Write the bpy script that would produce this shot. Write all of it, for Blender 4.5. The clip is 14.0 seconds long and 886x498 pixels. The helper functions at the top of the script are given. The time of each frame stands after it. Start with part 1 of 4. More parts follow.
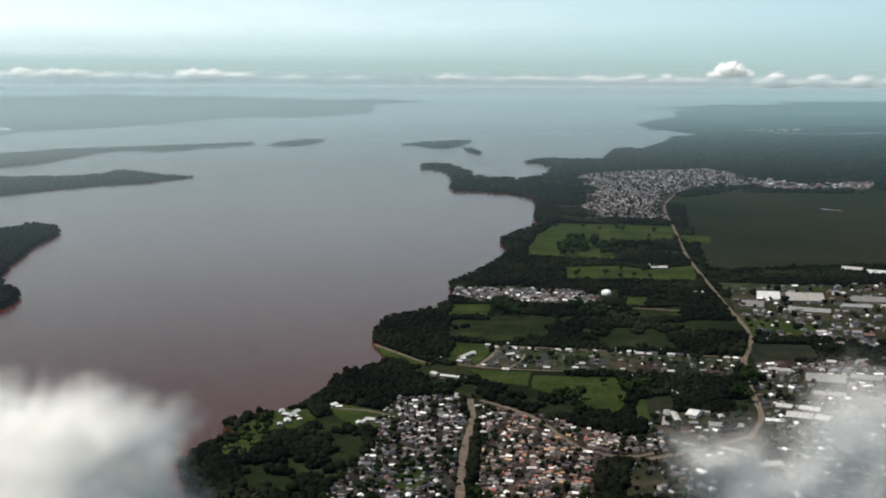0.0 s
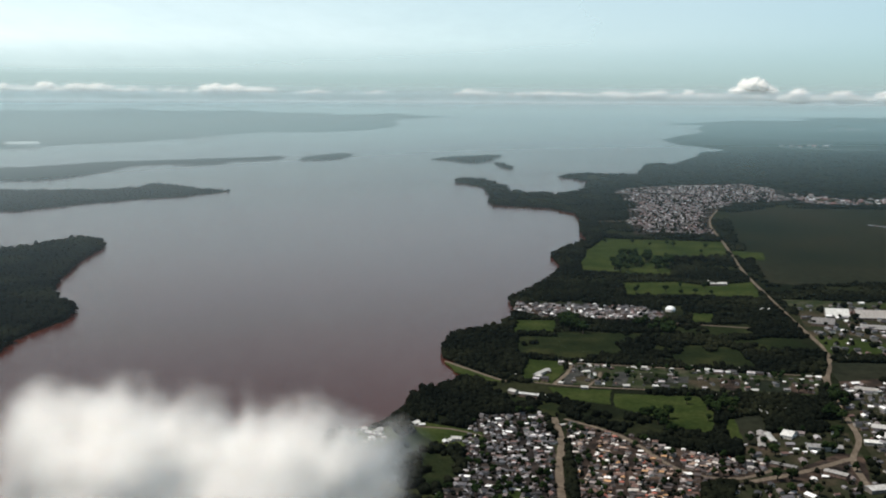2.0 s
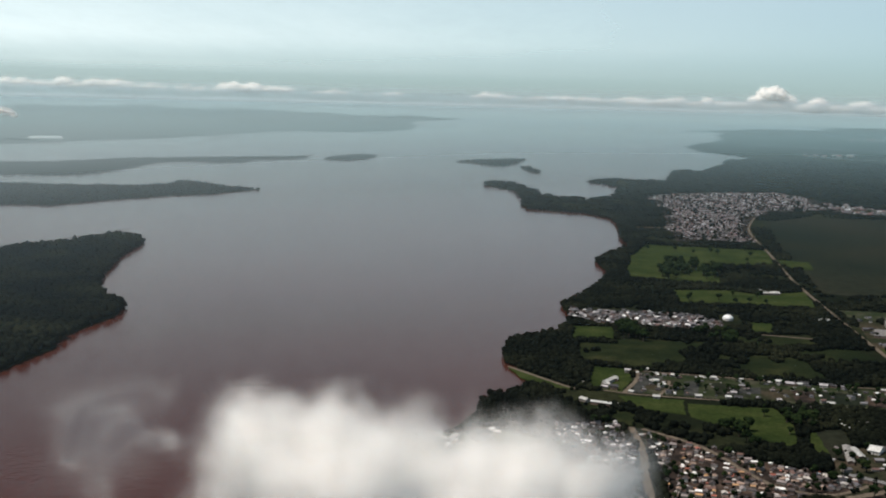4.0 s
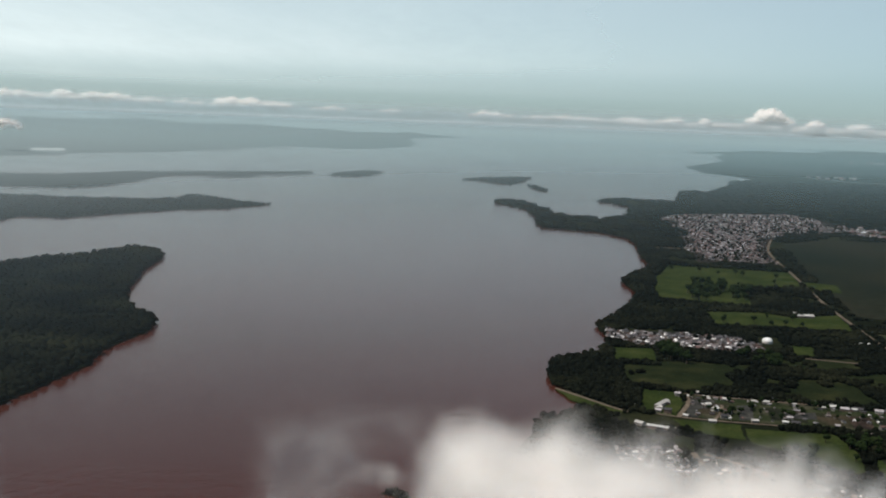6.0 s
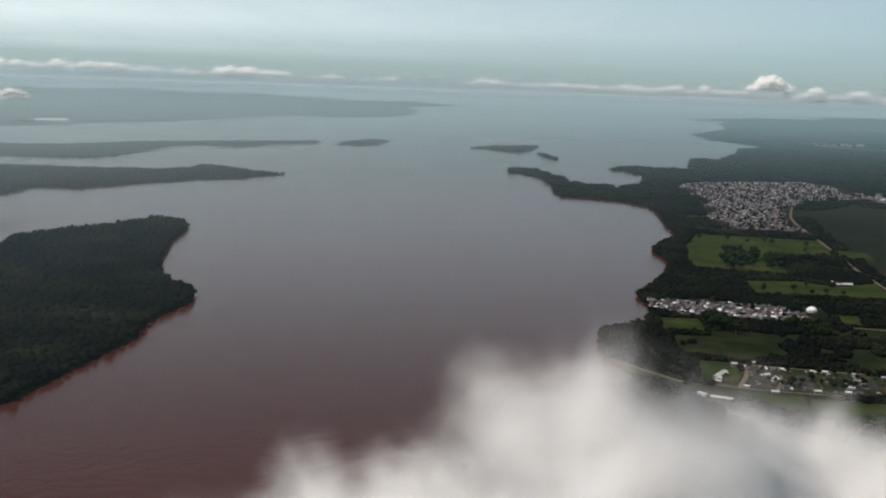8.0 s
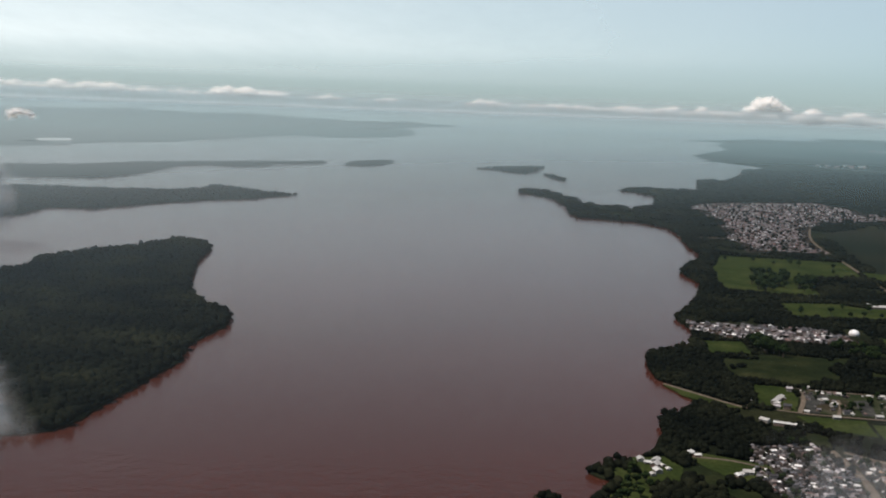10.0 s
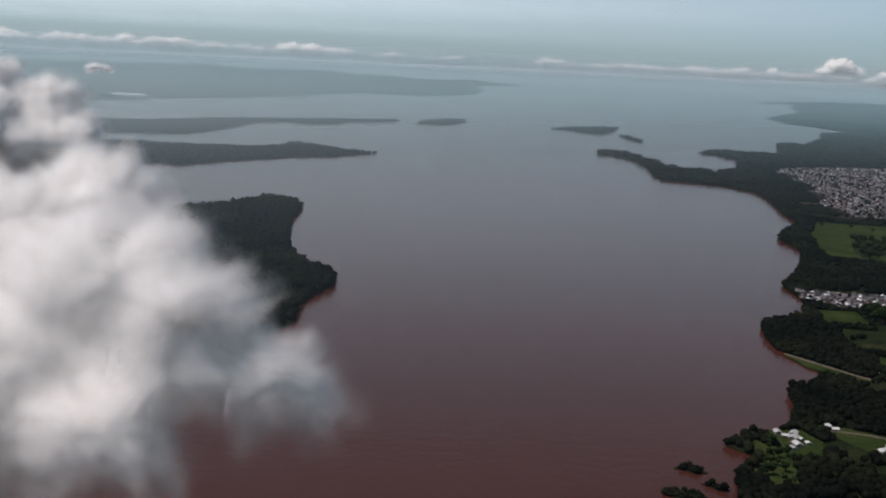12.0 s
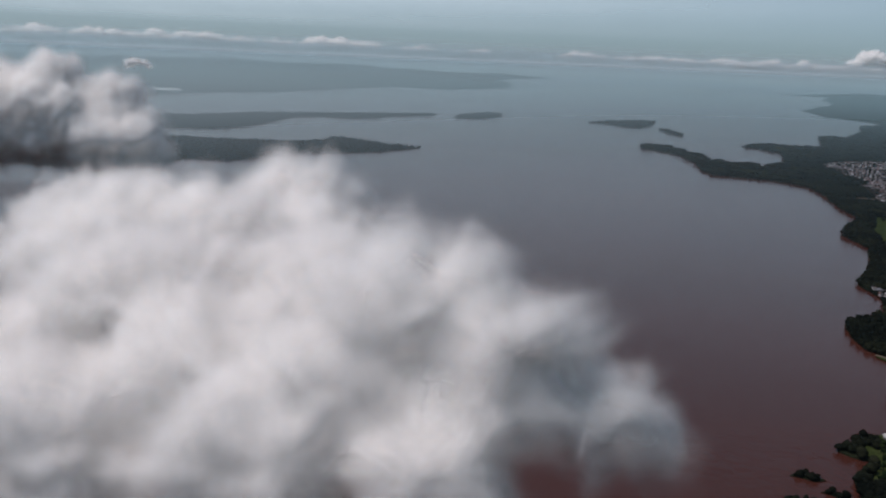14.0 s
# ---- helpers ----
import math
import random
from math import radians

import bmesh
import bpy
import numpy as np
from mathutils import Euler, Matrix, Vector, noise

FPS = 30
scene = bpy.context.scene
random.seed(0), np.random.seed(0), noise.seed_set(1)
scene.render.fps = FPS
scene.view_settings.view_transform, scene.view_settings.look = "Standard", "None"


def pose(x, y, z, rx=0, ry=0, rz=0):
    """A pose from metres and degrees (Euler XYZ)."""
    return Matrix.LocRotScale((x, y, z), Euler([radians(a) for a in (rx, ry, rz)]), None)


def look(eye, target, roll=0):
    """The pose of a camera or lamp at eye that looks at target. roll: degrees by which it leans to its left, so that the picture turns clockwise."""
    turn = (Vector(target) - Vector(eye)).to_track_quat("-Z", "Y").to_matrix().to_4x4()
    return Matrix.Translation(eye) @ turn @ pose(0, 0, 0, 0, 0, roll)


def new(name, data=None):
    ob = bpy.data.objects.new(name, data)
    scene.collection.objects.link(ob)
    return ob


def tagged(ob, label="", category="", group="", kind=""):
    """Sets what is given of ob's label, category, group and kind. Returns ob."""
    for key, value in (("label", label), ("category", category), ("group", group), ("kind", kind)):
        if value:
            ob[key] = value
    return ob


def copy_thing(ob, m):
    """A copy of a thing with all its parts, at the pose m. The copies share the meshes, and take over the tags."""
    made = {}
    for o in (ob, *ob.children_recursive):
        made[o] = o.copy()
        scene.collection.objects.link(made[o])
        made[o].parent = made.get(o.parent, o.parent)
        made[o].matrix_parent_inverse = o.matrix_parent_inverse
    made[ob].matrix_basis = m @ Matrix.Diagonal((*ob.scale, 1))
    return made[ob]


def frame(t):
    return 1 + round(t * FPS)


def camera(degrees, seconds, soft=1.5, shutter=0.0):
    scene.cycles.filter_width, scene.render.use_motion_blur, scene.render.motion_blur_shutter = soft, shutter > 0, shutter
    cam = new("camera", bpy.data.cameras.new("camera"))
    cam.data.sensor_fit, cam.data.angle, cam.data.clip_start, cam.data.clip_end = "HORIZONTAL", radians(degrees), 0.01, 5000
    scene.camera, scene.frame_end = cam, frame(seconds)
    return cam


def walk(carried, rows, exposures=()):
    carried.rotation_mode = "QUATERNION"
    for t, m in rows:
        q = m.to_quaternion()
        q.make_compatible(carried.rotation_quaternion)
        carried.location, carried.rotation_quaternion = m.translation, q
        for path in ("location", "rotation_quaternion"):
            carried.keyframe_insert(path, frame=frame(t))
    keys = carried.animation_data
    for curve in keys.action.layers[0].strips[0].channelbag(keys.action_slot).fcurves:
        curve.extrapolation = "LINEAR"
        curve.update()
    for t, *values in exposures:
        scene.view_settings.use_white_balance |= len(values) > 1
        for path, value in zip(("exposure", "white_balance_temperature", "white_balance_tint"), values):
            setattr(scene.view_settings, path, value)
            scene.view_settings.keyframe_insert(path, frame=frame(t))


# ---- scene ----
# A river delta seen from a low aircraft; 1 unit here is about ten metres of the real land.
cam = camera(41.00, 14.0, soft=2.0)

# seconds, x, y, z, yaw, pitch, roll
ROWS = [
    (0, 0.00, 0.00, 66.75, -0.000, -7.958, 0.134),
    (0.5, -3.49, 1.35, 66.53, -0.075, -7.612, 0.126),
    (1, -6.98, 2.69, 66.30, -0.029, -7.324, 0.642),
    (1.5, -10.46, 4.02, 66.06, 0.159, -7.081, 0.372),
    (2, -13.93, 5.35, 65.82, 0.822, -7.224, 0.274),
    (2.5, -17.38, 6.65, 65.58, 1.222, -7.477, 0.708),
    (3, -20.81, 7.93, 65.34, 1.321, -7.392, 1.260),
    (3.5, -24.21, 9.18, 65.11, 1.369, -7.293, 1.312),
    (6, -41.07, 15.20, 64.00, 0.999, -6.240, 2.155),
    (6.5, -44.45, 16.32, 63.80, 0.937, -7.114, 2.281),
    (7, -47.84, 17.36, 63.62, 0.827, -7.443, 2.286),
    (7.5, -51.24, 18.31, 63.47, 0.791, -7.578, 2.067),
    (8, -54.64, 19.19, 63.35, 0.759, -7.742, 1.932),
    (10.5, -71.73, 23.21, 62.89, 0.367, -6.524, 1.992),
    (11, -75.15, 24.02, 62.84, 0.402, -6.450, 1.042),
    (11.5, -78.59, 24.84, 62.84, 1.074, -7.261, 0.845),
    (12, -82.03, 25.68, 62.86, 3.256, -8.849, 2.622),
    (12.5, -85.46, 26.51, 62.89, 3.344, -8.533, 2.860),
    (13, -88.89, 27.33, 62.92, 3.702, -8.860, 2.897),
    (13.5, -92.31, 28.13, 62.95, 4.129, -9.082, 2.760),
    (14, -95.73, 28.92, 62.96, 4.434, -9.223, 2.408),
]


def flight(x, y, z, yaw, pitch, roll):
    return pose(x, y, z, 90 + pitch, 0, yaw) @ pose(0, 0, 0, 0, 0, roll)


# seconds, stops, kelvin, tint
EXPOSURE = [(0, -0.12, 6450, 11), (3, -0.24, 6500, 12), (6, -0.44, 6600, 14), (8.2, -0.50, 6550, 15), (10.3, -0.34, 6700, 18), (11.5, -0.44, 6500, 19), (12.2, -0.76, 6200, 20), (14, -0.94, 6050, 20)]
walk(cam, [(r[0], flight(*r[1:])) for r in ROWS], EXPOSURE)

# ---- world, sun, exposure ----
SUN_AZ, SUN_EL = radians(-108), radians(62)   # azimuth from +y, positive to the right
scene.cycles.transparent_max_bounces = 64
scene.cycles.max_bounces = 10
scene.cycles.diffuse_bounces = 6
scene.cycles.transmission_bounces = 8

world = bpy.data.worlds.new("sky")
scene.world = world
world.use_nodes = True
wt = world.node_tree
sky = wt.nodes.new("ShaderNodeTexSky")
sky.sky_type = "NISHITA"
sky.sun_disc = False
sky.sun_elevation, sky.sun_rotation = SUN_EL, SUN_AZ
sky.altitude, sky.air_density, sky.dust_density, sky.ozone_density = 100, 0.8, 0.6, 4.0
tint = wt.nodes.new("ShaderNodeMix")
tint.data_type, tint.blend_type = "RGBA", "MULTIPLY"
tint.inputs[0].default_value, tint.inputs[7].default_value = 1.0, (0.77, 1.0, 1.01, 1)
pale = wt.nodes.new("ShaderNodeHueSaturation")
pale.inputs["Saturation"].default_value = 0.45
wt.links.new(sky.outputs[0], pale.inputs["Color"])
wt.links.new(pale.outputs[0], tint.inputs[6])
wt.links.new(tint.outputs[2], wt.nodes["Background"].inputs[0])
wt.nodes["Background"].inputs[1].default_value = 0.134

sun = new("sun", bpy.data.lights.new("sun", "SUN"))
sun.data.energy, sun.data.angle, sun.data.color = 4.9, radians(0.6), (1.0, 0.92, 0.82)
to_sun = Vector((math.sin(SUN_AZ) * math.cos(SUN_EL), math.cos(SUN_AZ) * math.cos(SUN_EL), math.sin(SUN_EL)))
sun.matrix_world = look(to_sun * 500, (0, 0, 0))


# ---- materials ----
def material(name):
    m = bpy.data.materials.new(name)
    m.use_nodes = True
    t = m.node_tree
    return m, t, t.nodes["Principled BSDF"], t.nodes["Material Output"]


def node(t, kind, **sockets):
    n = t.nodes.new(kind)
    for k, v in sockets.items():
        n.inputs[k.replace("_", " ")].default_value = v
    return n


def coords(t):
    return t.nodes.new("ShaderNodeNewGeometry").outputs["Position"]


def noise_node(t, scale, detail=6.0, rough=0.55, vec=None, stretch=None):
    n = node(t, "ShaderNodeTexNoise", Scale=scale, Detail=detail, Roughness=rough)
    v = vec or coords(t)
    if stretch:
        mp = t.nodes.new("ShaderNodeMapping")
        mp.inputs["Scale"].default_value = stretch
        t.links.new(v, mp.inputs["Vector"])
        v = mp.outputs[0]
    t.links.new(v, n.inputs["Vector"])
    return n.outputs["Fac"]


def ramp(t, fac, stops):
    r = t.nodes.new("ShaderNodeValToRGB")
    el = r.color_ramp.elements
    while len(el) < len(stops):
        el.new(0.5)
    for e, (p, c) in zip(el, stops):
        e.position = p
        e.color = (*c, 1) if len(c) == 3 else c
    t.links.new(fac, r.inputs[0])
    return r.outputs[0]


def mix(t, fac, a, b, blend="MIX"):
    n = t.nodes.new("ShaderNodeMix")
    n.data_type, n.blend_type = "RGBA", blend
    for s, v in ((n.inputs[0], fac), (n.inputs[6], a), (n.inputs[7], b)):
        if hasattr(v, "default_value"):
            t.links.new(v, s)
        else:
            s.default_value = v if not isinstance(v, tuple) else (*v, 1)
    return n.outputs[2]


def bump(t, p, height, strength, distance):
    b = node(t, "ShaderNodeBump", Strength=strength, Distance=distance)
    t.links.new(height, b.inputs["Height"])
    t.links.new(b.outputs[0], p.inputs["Normal"])


def earth(name, stops, big, small, rough=0.9, relief=0.3, islands=False, objects=False):
    """A matt surface mottled at two scales."""
    m, t, p, _ = material(name)
    a = ramp(t, noise_node(t, big), stops)
    fine = ramp(t, noise_node(t, small, 4, 0.7), [(0.3, (0.46, 0.46, 0.46)), (0.7, (1.04, 1.04, 1.04))])
    c = mix(t, 1.0, a, fine, "MULTIPLY")
    if islands or objects:
        src = t.nodes.new("ShaderNodeNewGeometry").outputs["Random Per Island"] if islands else t.nodes.new("ShaderNodeObjectInfo").outputs["Random"]
        c = mix(t, 1.0, c, ramp(t, src, [(0.0, (0.6, 0.62, 0.6)), (1.0, (1.35, 1.3, 1.2))]), "MULTIPLY")
    t.links.new(c, p.inputs["Base Color"])
    p.inputs["Roughness"].default_value = rough
    p.inputs["Specular IOR Level"].default_value = 0.0
    bump(t, p, noise_node(t, small, 4, 0.7), relief, 0.2)
    return m


def paint(name, stops, islands=False, rough=0.7):
    """Painted or weathered sheets: one colour of the range to each building, with streaks of dirt."""
    m, t, p, _ = material(name)
    src = t.nodes.new("ShaderNodeNewGeometry").outputs["Random Per Island"] if islands else t.nodes.new("ShaderNodeObjectInfo").outputs["Random"]
    r = ramp(t, src, stops)
    t.nodes[-1].color_ramp.interpolation = "CONSTANT"
    dirt = ramp(t, noise_node(t, 1.7, 5, 0.6), [(0.3, (0.6, 0.58, 0.55)), (0.65, (1.08, 1.08, 1.08))])
    c = mix(t, 1.0, r, dirt, "MULTIPLY")
    t.links.new(c, p.inputs["Base Color"])
    p.inputs["Roughness"].default_value = rough
    return m


M_LAND = earth("land", [(0.30, (0.008, 0.011, 0.007)), (0.5, (0.015, 0.019, 0.010)), (0.72, (0.038, 0.040, 0.019))], 0.035, 0.9)
M_PLAIN = earth("plain", [(0.30, (0.014, 0.020, 0.014)), (0.5, (0.023, 0.026, 0.017)), (0.66, (0.032, 0.030, 0.020)), (0.8, (0.050, 0.044, 0.028))], 0.012, 0.3)
M_FIELD = earth("meadow", [(0.30, (0.020, 0.033, 0.010)), (0.5, (0.036, 0.051, 0.015)), (0.66, (0.052, 0.064, 0.021)), (0.8, (0.080, 0.082, 0.034))], 0.09, 1.3)
M_LOT = earth("lots", [(0.30, (0.020, 0.031, 0.014)), (0.5, (0.036, 0.045, 0.022)), (0.7, (0.085, 0.078, 0.055))], 0.16, 1.3)
M_TOWN = earth("town_earth", [(0.30, (0.016, 0.016, 0.016)), (0.5, (0.032, 0.027, 0.025)), (0.72, (0.085, 0.068, 0.058))], 0.2, 1.5)
M_YARD = earth("yard_earth", [(0.30, (0.022, 0.030, 0.014)), (0.5, (0.034, 0.035, 0.021)), (0.74, (0.095, 0.07, 0.05))], 0.10, 1.1)
M_CLAY = earth("red_clay", [(0.30, (0.018, 0.016, 0.015)), (0.5, (0.042, 0.032, 0.027)), (0.72, (0.13, 0.088, 0.066))], 0.2, 1.5)
M_SCRUB = earth("scrub", [(0.30, (0.010, 0.016, 0.008)), (0.5, (0.018, 0.025, 0.011)), (0.66, (0.034, 0.038, 0.016)), (0.8, (0.07, 0.065, 0.032))], 0.07, 1.4)
M_TARMAC = earth("worn_tarmac", [(0.30, (0.035, 0.037, 0.036)), (0.5, (0.055, 0.056, 0.052)), (0.72, (0.10, 0.098, 0.085))], 0.3, 1.6)
M_ROAD = earth("dirt_road", [(0.30, (0.12, 0.095, 0.072)), (0.7, (0.21, 0.17, 0.13))], 0.2, 1.5)
M_LEAF = earth("foliage", [(0.32, (0.0048, 0.0066, 0.0056)), (0.5, (0.0090, 0.0112, 0.0078)), (0.70, (0.021, 0.0235, 0.0135))], 0.045, 2.0, islands=True)
M_TREE = earth("tree_foliage", [(0.30, (0.008, 0.016, 0.007)), (0.55, (0.016, 0.027, 0.010)), (0.75, (0.03, 0.04, 0.015))], 0.3, 4.0, objects=True)
M_BARK = earth("bark", [(0.3, (0.05, 0.04, 0.03)), (0.7, (0.10, 0.08, 0.06))], 2.0, 9.0)
M_HILL = earth("hill", [(0.3, (0.010, 0.024, 0.018)), (0.55, (0.018, 0.035, 0.024)), (0.75, (0.04, 0.055, 0.036))], 0.006, 0.05)
ROOFS = [(0.0, (0.20, 0.19, 0.20)), (0.12, (0.10, 0.095, 0.105)), (0.28, (0.034, 0.031, 0.035)), (0.58, (0.13, 0.072, 0.062)), (0.68, (0.19, 0.155, 0.15)), (0.80, (0.42, 0.39, 0.40)), (0.89, (0.86, 0.84, 0.83))]
ROOFS_EAST = [(0.0, (0.24, 0.20, 0.19)), (0.12, (0.07, 0.053, 0.050)), (0.36, (0.13, 0.072, 0.056)), (0.52, (0.34, 0.10, 0.065)), (0.57, (0.44, 0.25, 0.12)), (0.63, (0.30, 0.21, 0.16)), (0.74, (0.045, 0.038, 0.040)), (0.83, (0.50, 0.45, 0.41)), (0.91, (0.88, 0.85, 0.82))]
WALLS = [(0.0, (0.22, 0.20, 0.18)), (0.3, (0.30, 0.27, 0.24)), (0.55, (0.17, 0.11, 0.085)), (0.85, (0.55, 0.52, 0.48))]
M_ROOF = paint("roofing", ROOFS)
M_TILE = paint("roofing_clay", ROOFS_EAST)
M_WALL = paint("plaster_walls", WALLS)
M_ROOFS = paint("roofing_far", [(0.0, (0.21, 0.165, 0.18)), (0.18, (0.10, 0.084, 0.094)), (0.40, (0.055, 0.048, 0.054)), (0.56, (0.26, 0.125, 0.12)), (0.72, (0.32, 0.25, 0.26)), (0.91, (0.70, 0.69, 0.72))], islands=True)
M_WALLS = paint("walls_far", WALLS, islands=True)
M_BRIGHT = paint("bright_sheet", [(0.0, (0.86, 0.86, 0.85)), (0.5, (0.82, 0.82, 0.81))])
M_WHITE = paint("white_sheet", [(0.0, (0.56, 0.56, 0.54)), (0.4, (0.44, 0.43, 0.41)), (0.8, (0.66, 0.65, 0.62))])


def water_material():
    m, t, p, _ = material("muddy_water")
    silt = ramp(t, noise_node(t, 0.006, 5, 0.6), [(0.3, (0.047, 0.0150, 0.0100)), (0.7, (0.061, 0.0200, 0.0134))])
    t.links.new(silt, p.inputs["Base Color"])
    p.inputs["Roughness"].default_value = 0.17
    p.inputs["IOR"].default_value = 1.135
    p.inputs["Specular Tint"].default_value = (1.0, 0.72, 0.60, 1)
    bump(t, p, noise_node(t, 0.6, 6, 0.65, stretch=(1, 0.45, 1)), 0.25, 0.3)
    return m


M_WATER = water_material()


def cloud_material(name, alpha, cut, soft, grain=0.3, through_light=0.5):
    """White vapour: scatters light forward and back; alpha thins out in drifts of its own."""
    m, t, p, out = material(name)
    t.nodes.remove(p)
    d = node(t, "ShaderNodeBsdfDiffuse", Color=(0.985, 0.972, 0.95, 1))
    tr = node(t, "ShaderNodeBsdfTranslucent", Color=(0.985, 0.972, 0.95, 1))
    both = t.nodes.new("ShaderNodeMixShader")
    both.inputs[0].default_value = through_light
    t.links.new(d.outputs[0], both.inputs[1])
    t.links.new(tr.outputs[0], both.inputs[2])
    if alpha >= 1:
        t.links.new(both.outputs[0], out.inputs[0])
        return m
    oc = t.nodes.new("ShaderNodeTexCoord").outputs["Object"]
    f = noise_node(t, grain, 7, 0.6, vec=oc)
    mr = node(t, "ShaderNodeMapRange", From_Min=cut, From_Max=cut + soft, To_Min=0.0, To_Max=alpha)
    mr.interpolation_type = "SMOOTHSTEP"
    t.links.new(f, mr.inputs[0])
    clear = t.nodes.new("ShaderNodeBsdfTransparent")
    fin = t.nodes.new("ShaderNodeMixShader")
    t.links.new(mr.outputs[0], fin.inputs[0])
    t.links.new(clear.outputs[0], fin.inputs[1])
    t.links.new(both.outputs[0], fin.inputs[2])
    t.links.new(fin.outputs[0], out.inputs[0])
    return m


# ---- mesh helpers ----
def mesh_of(name, verts, faces, mats, smooth=False, index=None):
    me = bpy.data.meshes.new(name)
    me.from_pydata(verts, [], faces)
    for m in mats if isinstance(mats, (list, tuple)) else [mats]:
        me.materials.append(m)
    if index is not None:
        me.polygons.foreach_set("material_index", index)
    if smooth:
        me.polygons.foreach_set("use_smooth", [True] * len(me.polygons))
    me.update()
    return me


def wavy(outline, step, rough, seed, grow=False):
    """A closed outline, cut finer and made ragged, as shores and field edges are."""
    out, n = [], len(outline)
    for i in range(n):
        a, b = Vector(outline[i]), Vector(outline[(i + 1) % n])
        k = max(1, int((b - a).length / step))
        side = Vector((-(b - a).y, (b - a).x)).normalized() if (b - a).length else Vector((0, 0))
        for j in range(k):
            p = a.lerp(b, j / k)
            w = noise.fractal((p.x / step / 3, p.y / step / 3, seed), 0.9, 2.0, 4)
            out.append(p + side * w * rough * (max(1.0, p.length / 420) if grow else 1.0))
    return out


def slab(name, outline, top, bottom, mat, lip=0.0):
    """A sheet of ground with this outline and a sloping edge down to bottom."""
    bm = bmesh.new()
    pts = [bm.verts.new((p[0], p[1], top)) for p in outline]
    n = len(pts)
    edges = [bm.edges.new((pts[i], pts[(i + 1) % n])) for i in range(n)]
    bmesh.ops.triangle_fill(bm, edges=edges, use_beauty=True, normal=(0, 0, 1))
    low = [bm.verts.new((p[0], p[1], bottom)) for p in outline]
    for i in range(n):
        j = (i + 1) % n
        bm.faces.new((pts[i], low[i], low[j], pts[j]))
    bmesh.ops.recalc_face_normals(bm, faces=bm.faces)
    me = bpy.data.meshes.new(name)
    bm.to_mesh(me)
    bm.free()
    me.materials.append(mat)
    return new(name, me)


def inside(poly, x, y):
    """Which of the points x, y lie within the outline (arrays)."""
    p = np.array([tuple(q)[:2] for q in poly])
    c = np.zeros(len(x), bool)
    x0, y0 = p[-1]
    for x1, y1 in p:
        cross = (y1 > y) != (y0 > y)
        c ^= cross & (x < (x0 - x1) * (y - y1) / (y0 - y1 + 1e-12) + x1)
        x0, y0 = x1, y1
    return c


def strip(name, line, width, z, mat):
    """A road along a line, smoothed."""
    p = [Vector(q) for q in line]
    fine = []
    for i in range(len(p) - 1):
        a, b, c, d = p[max(i - 1, 0)], p[i], p[i + 1], p[min(i + 2, len(p) - 1)]
        k = max(2, int((c - b).length / 2.5))
        for j in range(k):
            s = j / k
            fine.append(0.5 * (2 * b + (c - a) * s + (2 * a - 5 * b + 4 * c - d) * s * s + (3 * b - a - 3 * c + d) * s ** 3))
    fine.append(p[-1])
    vs, fs = [], []
    for i, q in enumerate(fine):
        d = (fine[min(i + 1, len(fine) - 1)] - fine[max(i - 1, 0)]).normalized()
        w = width * (0.5 + 0.14 * noise.noise((q.x * 0.5, q.y * 0.5, 3)))
        s = Vector((-d.y, d.x)) * w
        for e, h in ((q + s * 1.15, z - 0.08), (q + s, z), (q - s, z), (q - s * 1.15, z - 0.08)):
            vs.append((e.x, e.y, h))
        if i:
            o = 4 * i
            fs += [(o - 4 + k, o - 3 + k, o + 1 + k, o + k) for k in range(3)]
    return new(name, mesh_of(name, vs, fs, mat))


# ---- the plan ----
LAND = 0.35
SHORE_NEAR = [(-40.2, 181.0), (-43.6, 192.5), (-45.5, 198.5), (-44.8, 204.8), (-43.0, 212.0), (-39.6, 217.0), (-38.4, 221.2), (-41.0, 222.6), (-43.1, 225.6), (-40.6, 228.6), (-36.4, 233.2), (-31.4, 236.2), (-28.6, 240.0), (-27.0, 245.5), (-24.9, 254.0), (-24.4, 262.0), (-22.4, 267.6), (-17.2, 269.6), (-15.0, 275.0), (-11.6, 283.0), (-10.6, 288.6), (-14.6, 295.4), (-17.8, 301.6), (-18.4, 314.0), (-17.0, 325.0), (-14.6, 334.0), (-7.6, 340.6), (-1.5, 347.3), (3.2, 366.1), (2.5, 391.4), (9, 408), (18, 434), (26, 467), (25, 501), (30, 520), (46, 558), (46, 591), (52, 649)]
SHORE_MID = [(53, 691), (40, 723), (20, 734), (7, 742), (5, 774), (8, 810), (7, 882), (-13, 935), (-17, 967), (-9, 994), (16, 929), (19, 872), (30, 835), (54, 826), (74, 862), (91, 955), (81, 991), (70, 1019), (94, 1058), (123, 1041), (145, 1049), (173, 1205), (193, 1228), (219, 1214), (216, 1262), (255, 1352), (286, 1490), (338, 1580), (332, 1655), (310, 1768), (322, 1985), (387, 2183), (490, 2473), (543, 2807), (643, 3180), (530, 3215), (726, 3556), (900, 3900)]
MAINLAND = [(-70, -400), (-62, 60)] + SHORE_NEAR + SHORE_MID + [(2600, 3900), (3600, 2600), (3900, 0), (2500, -400)]
ISLE_LONG = [(-413, 1106), (-394, 1143), (-372, 1193), (-324, 1227), (-276, 1274), (-238, 1300), (-210, 1326), (-215, 1277), (-256, 1241), (-257, 1188), (-280, 1167), (-307, 1186), (-332, 1155), (-332, 1066), (-337, 976), (-350, 936)] + [(-470, 930), (-560, 1010), (-440, 1080)]
ISLE_OVAL = [(-188, 1278), (-181, 1340), (-160, 1408), (-141, 1395), (-144, 1316), (-160, 1268)]
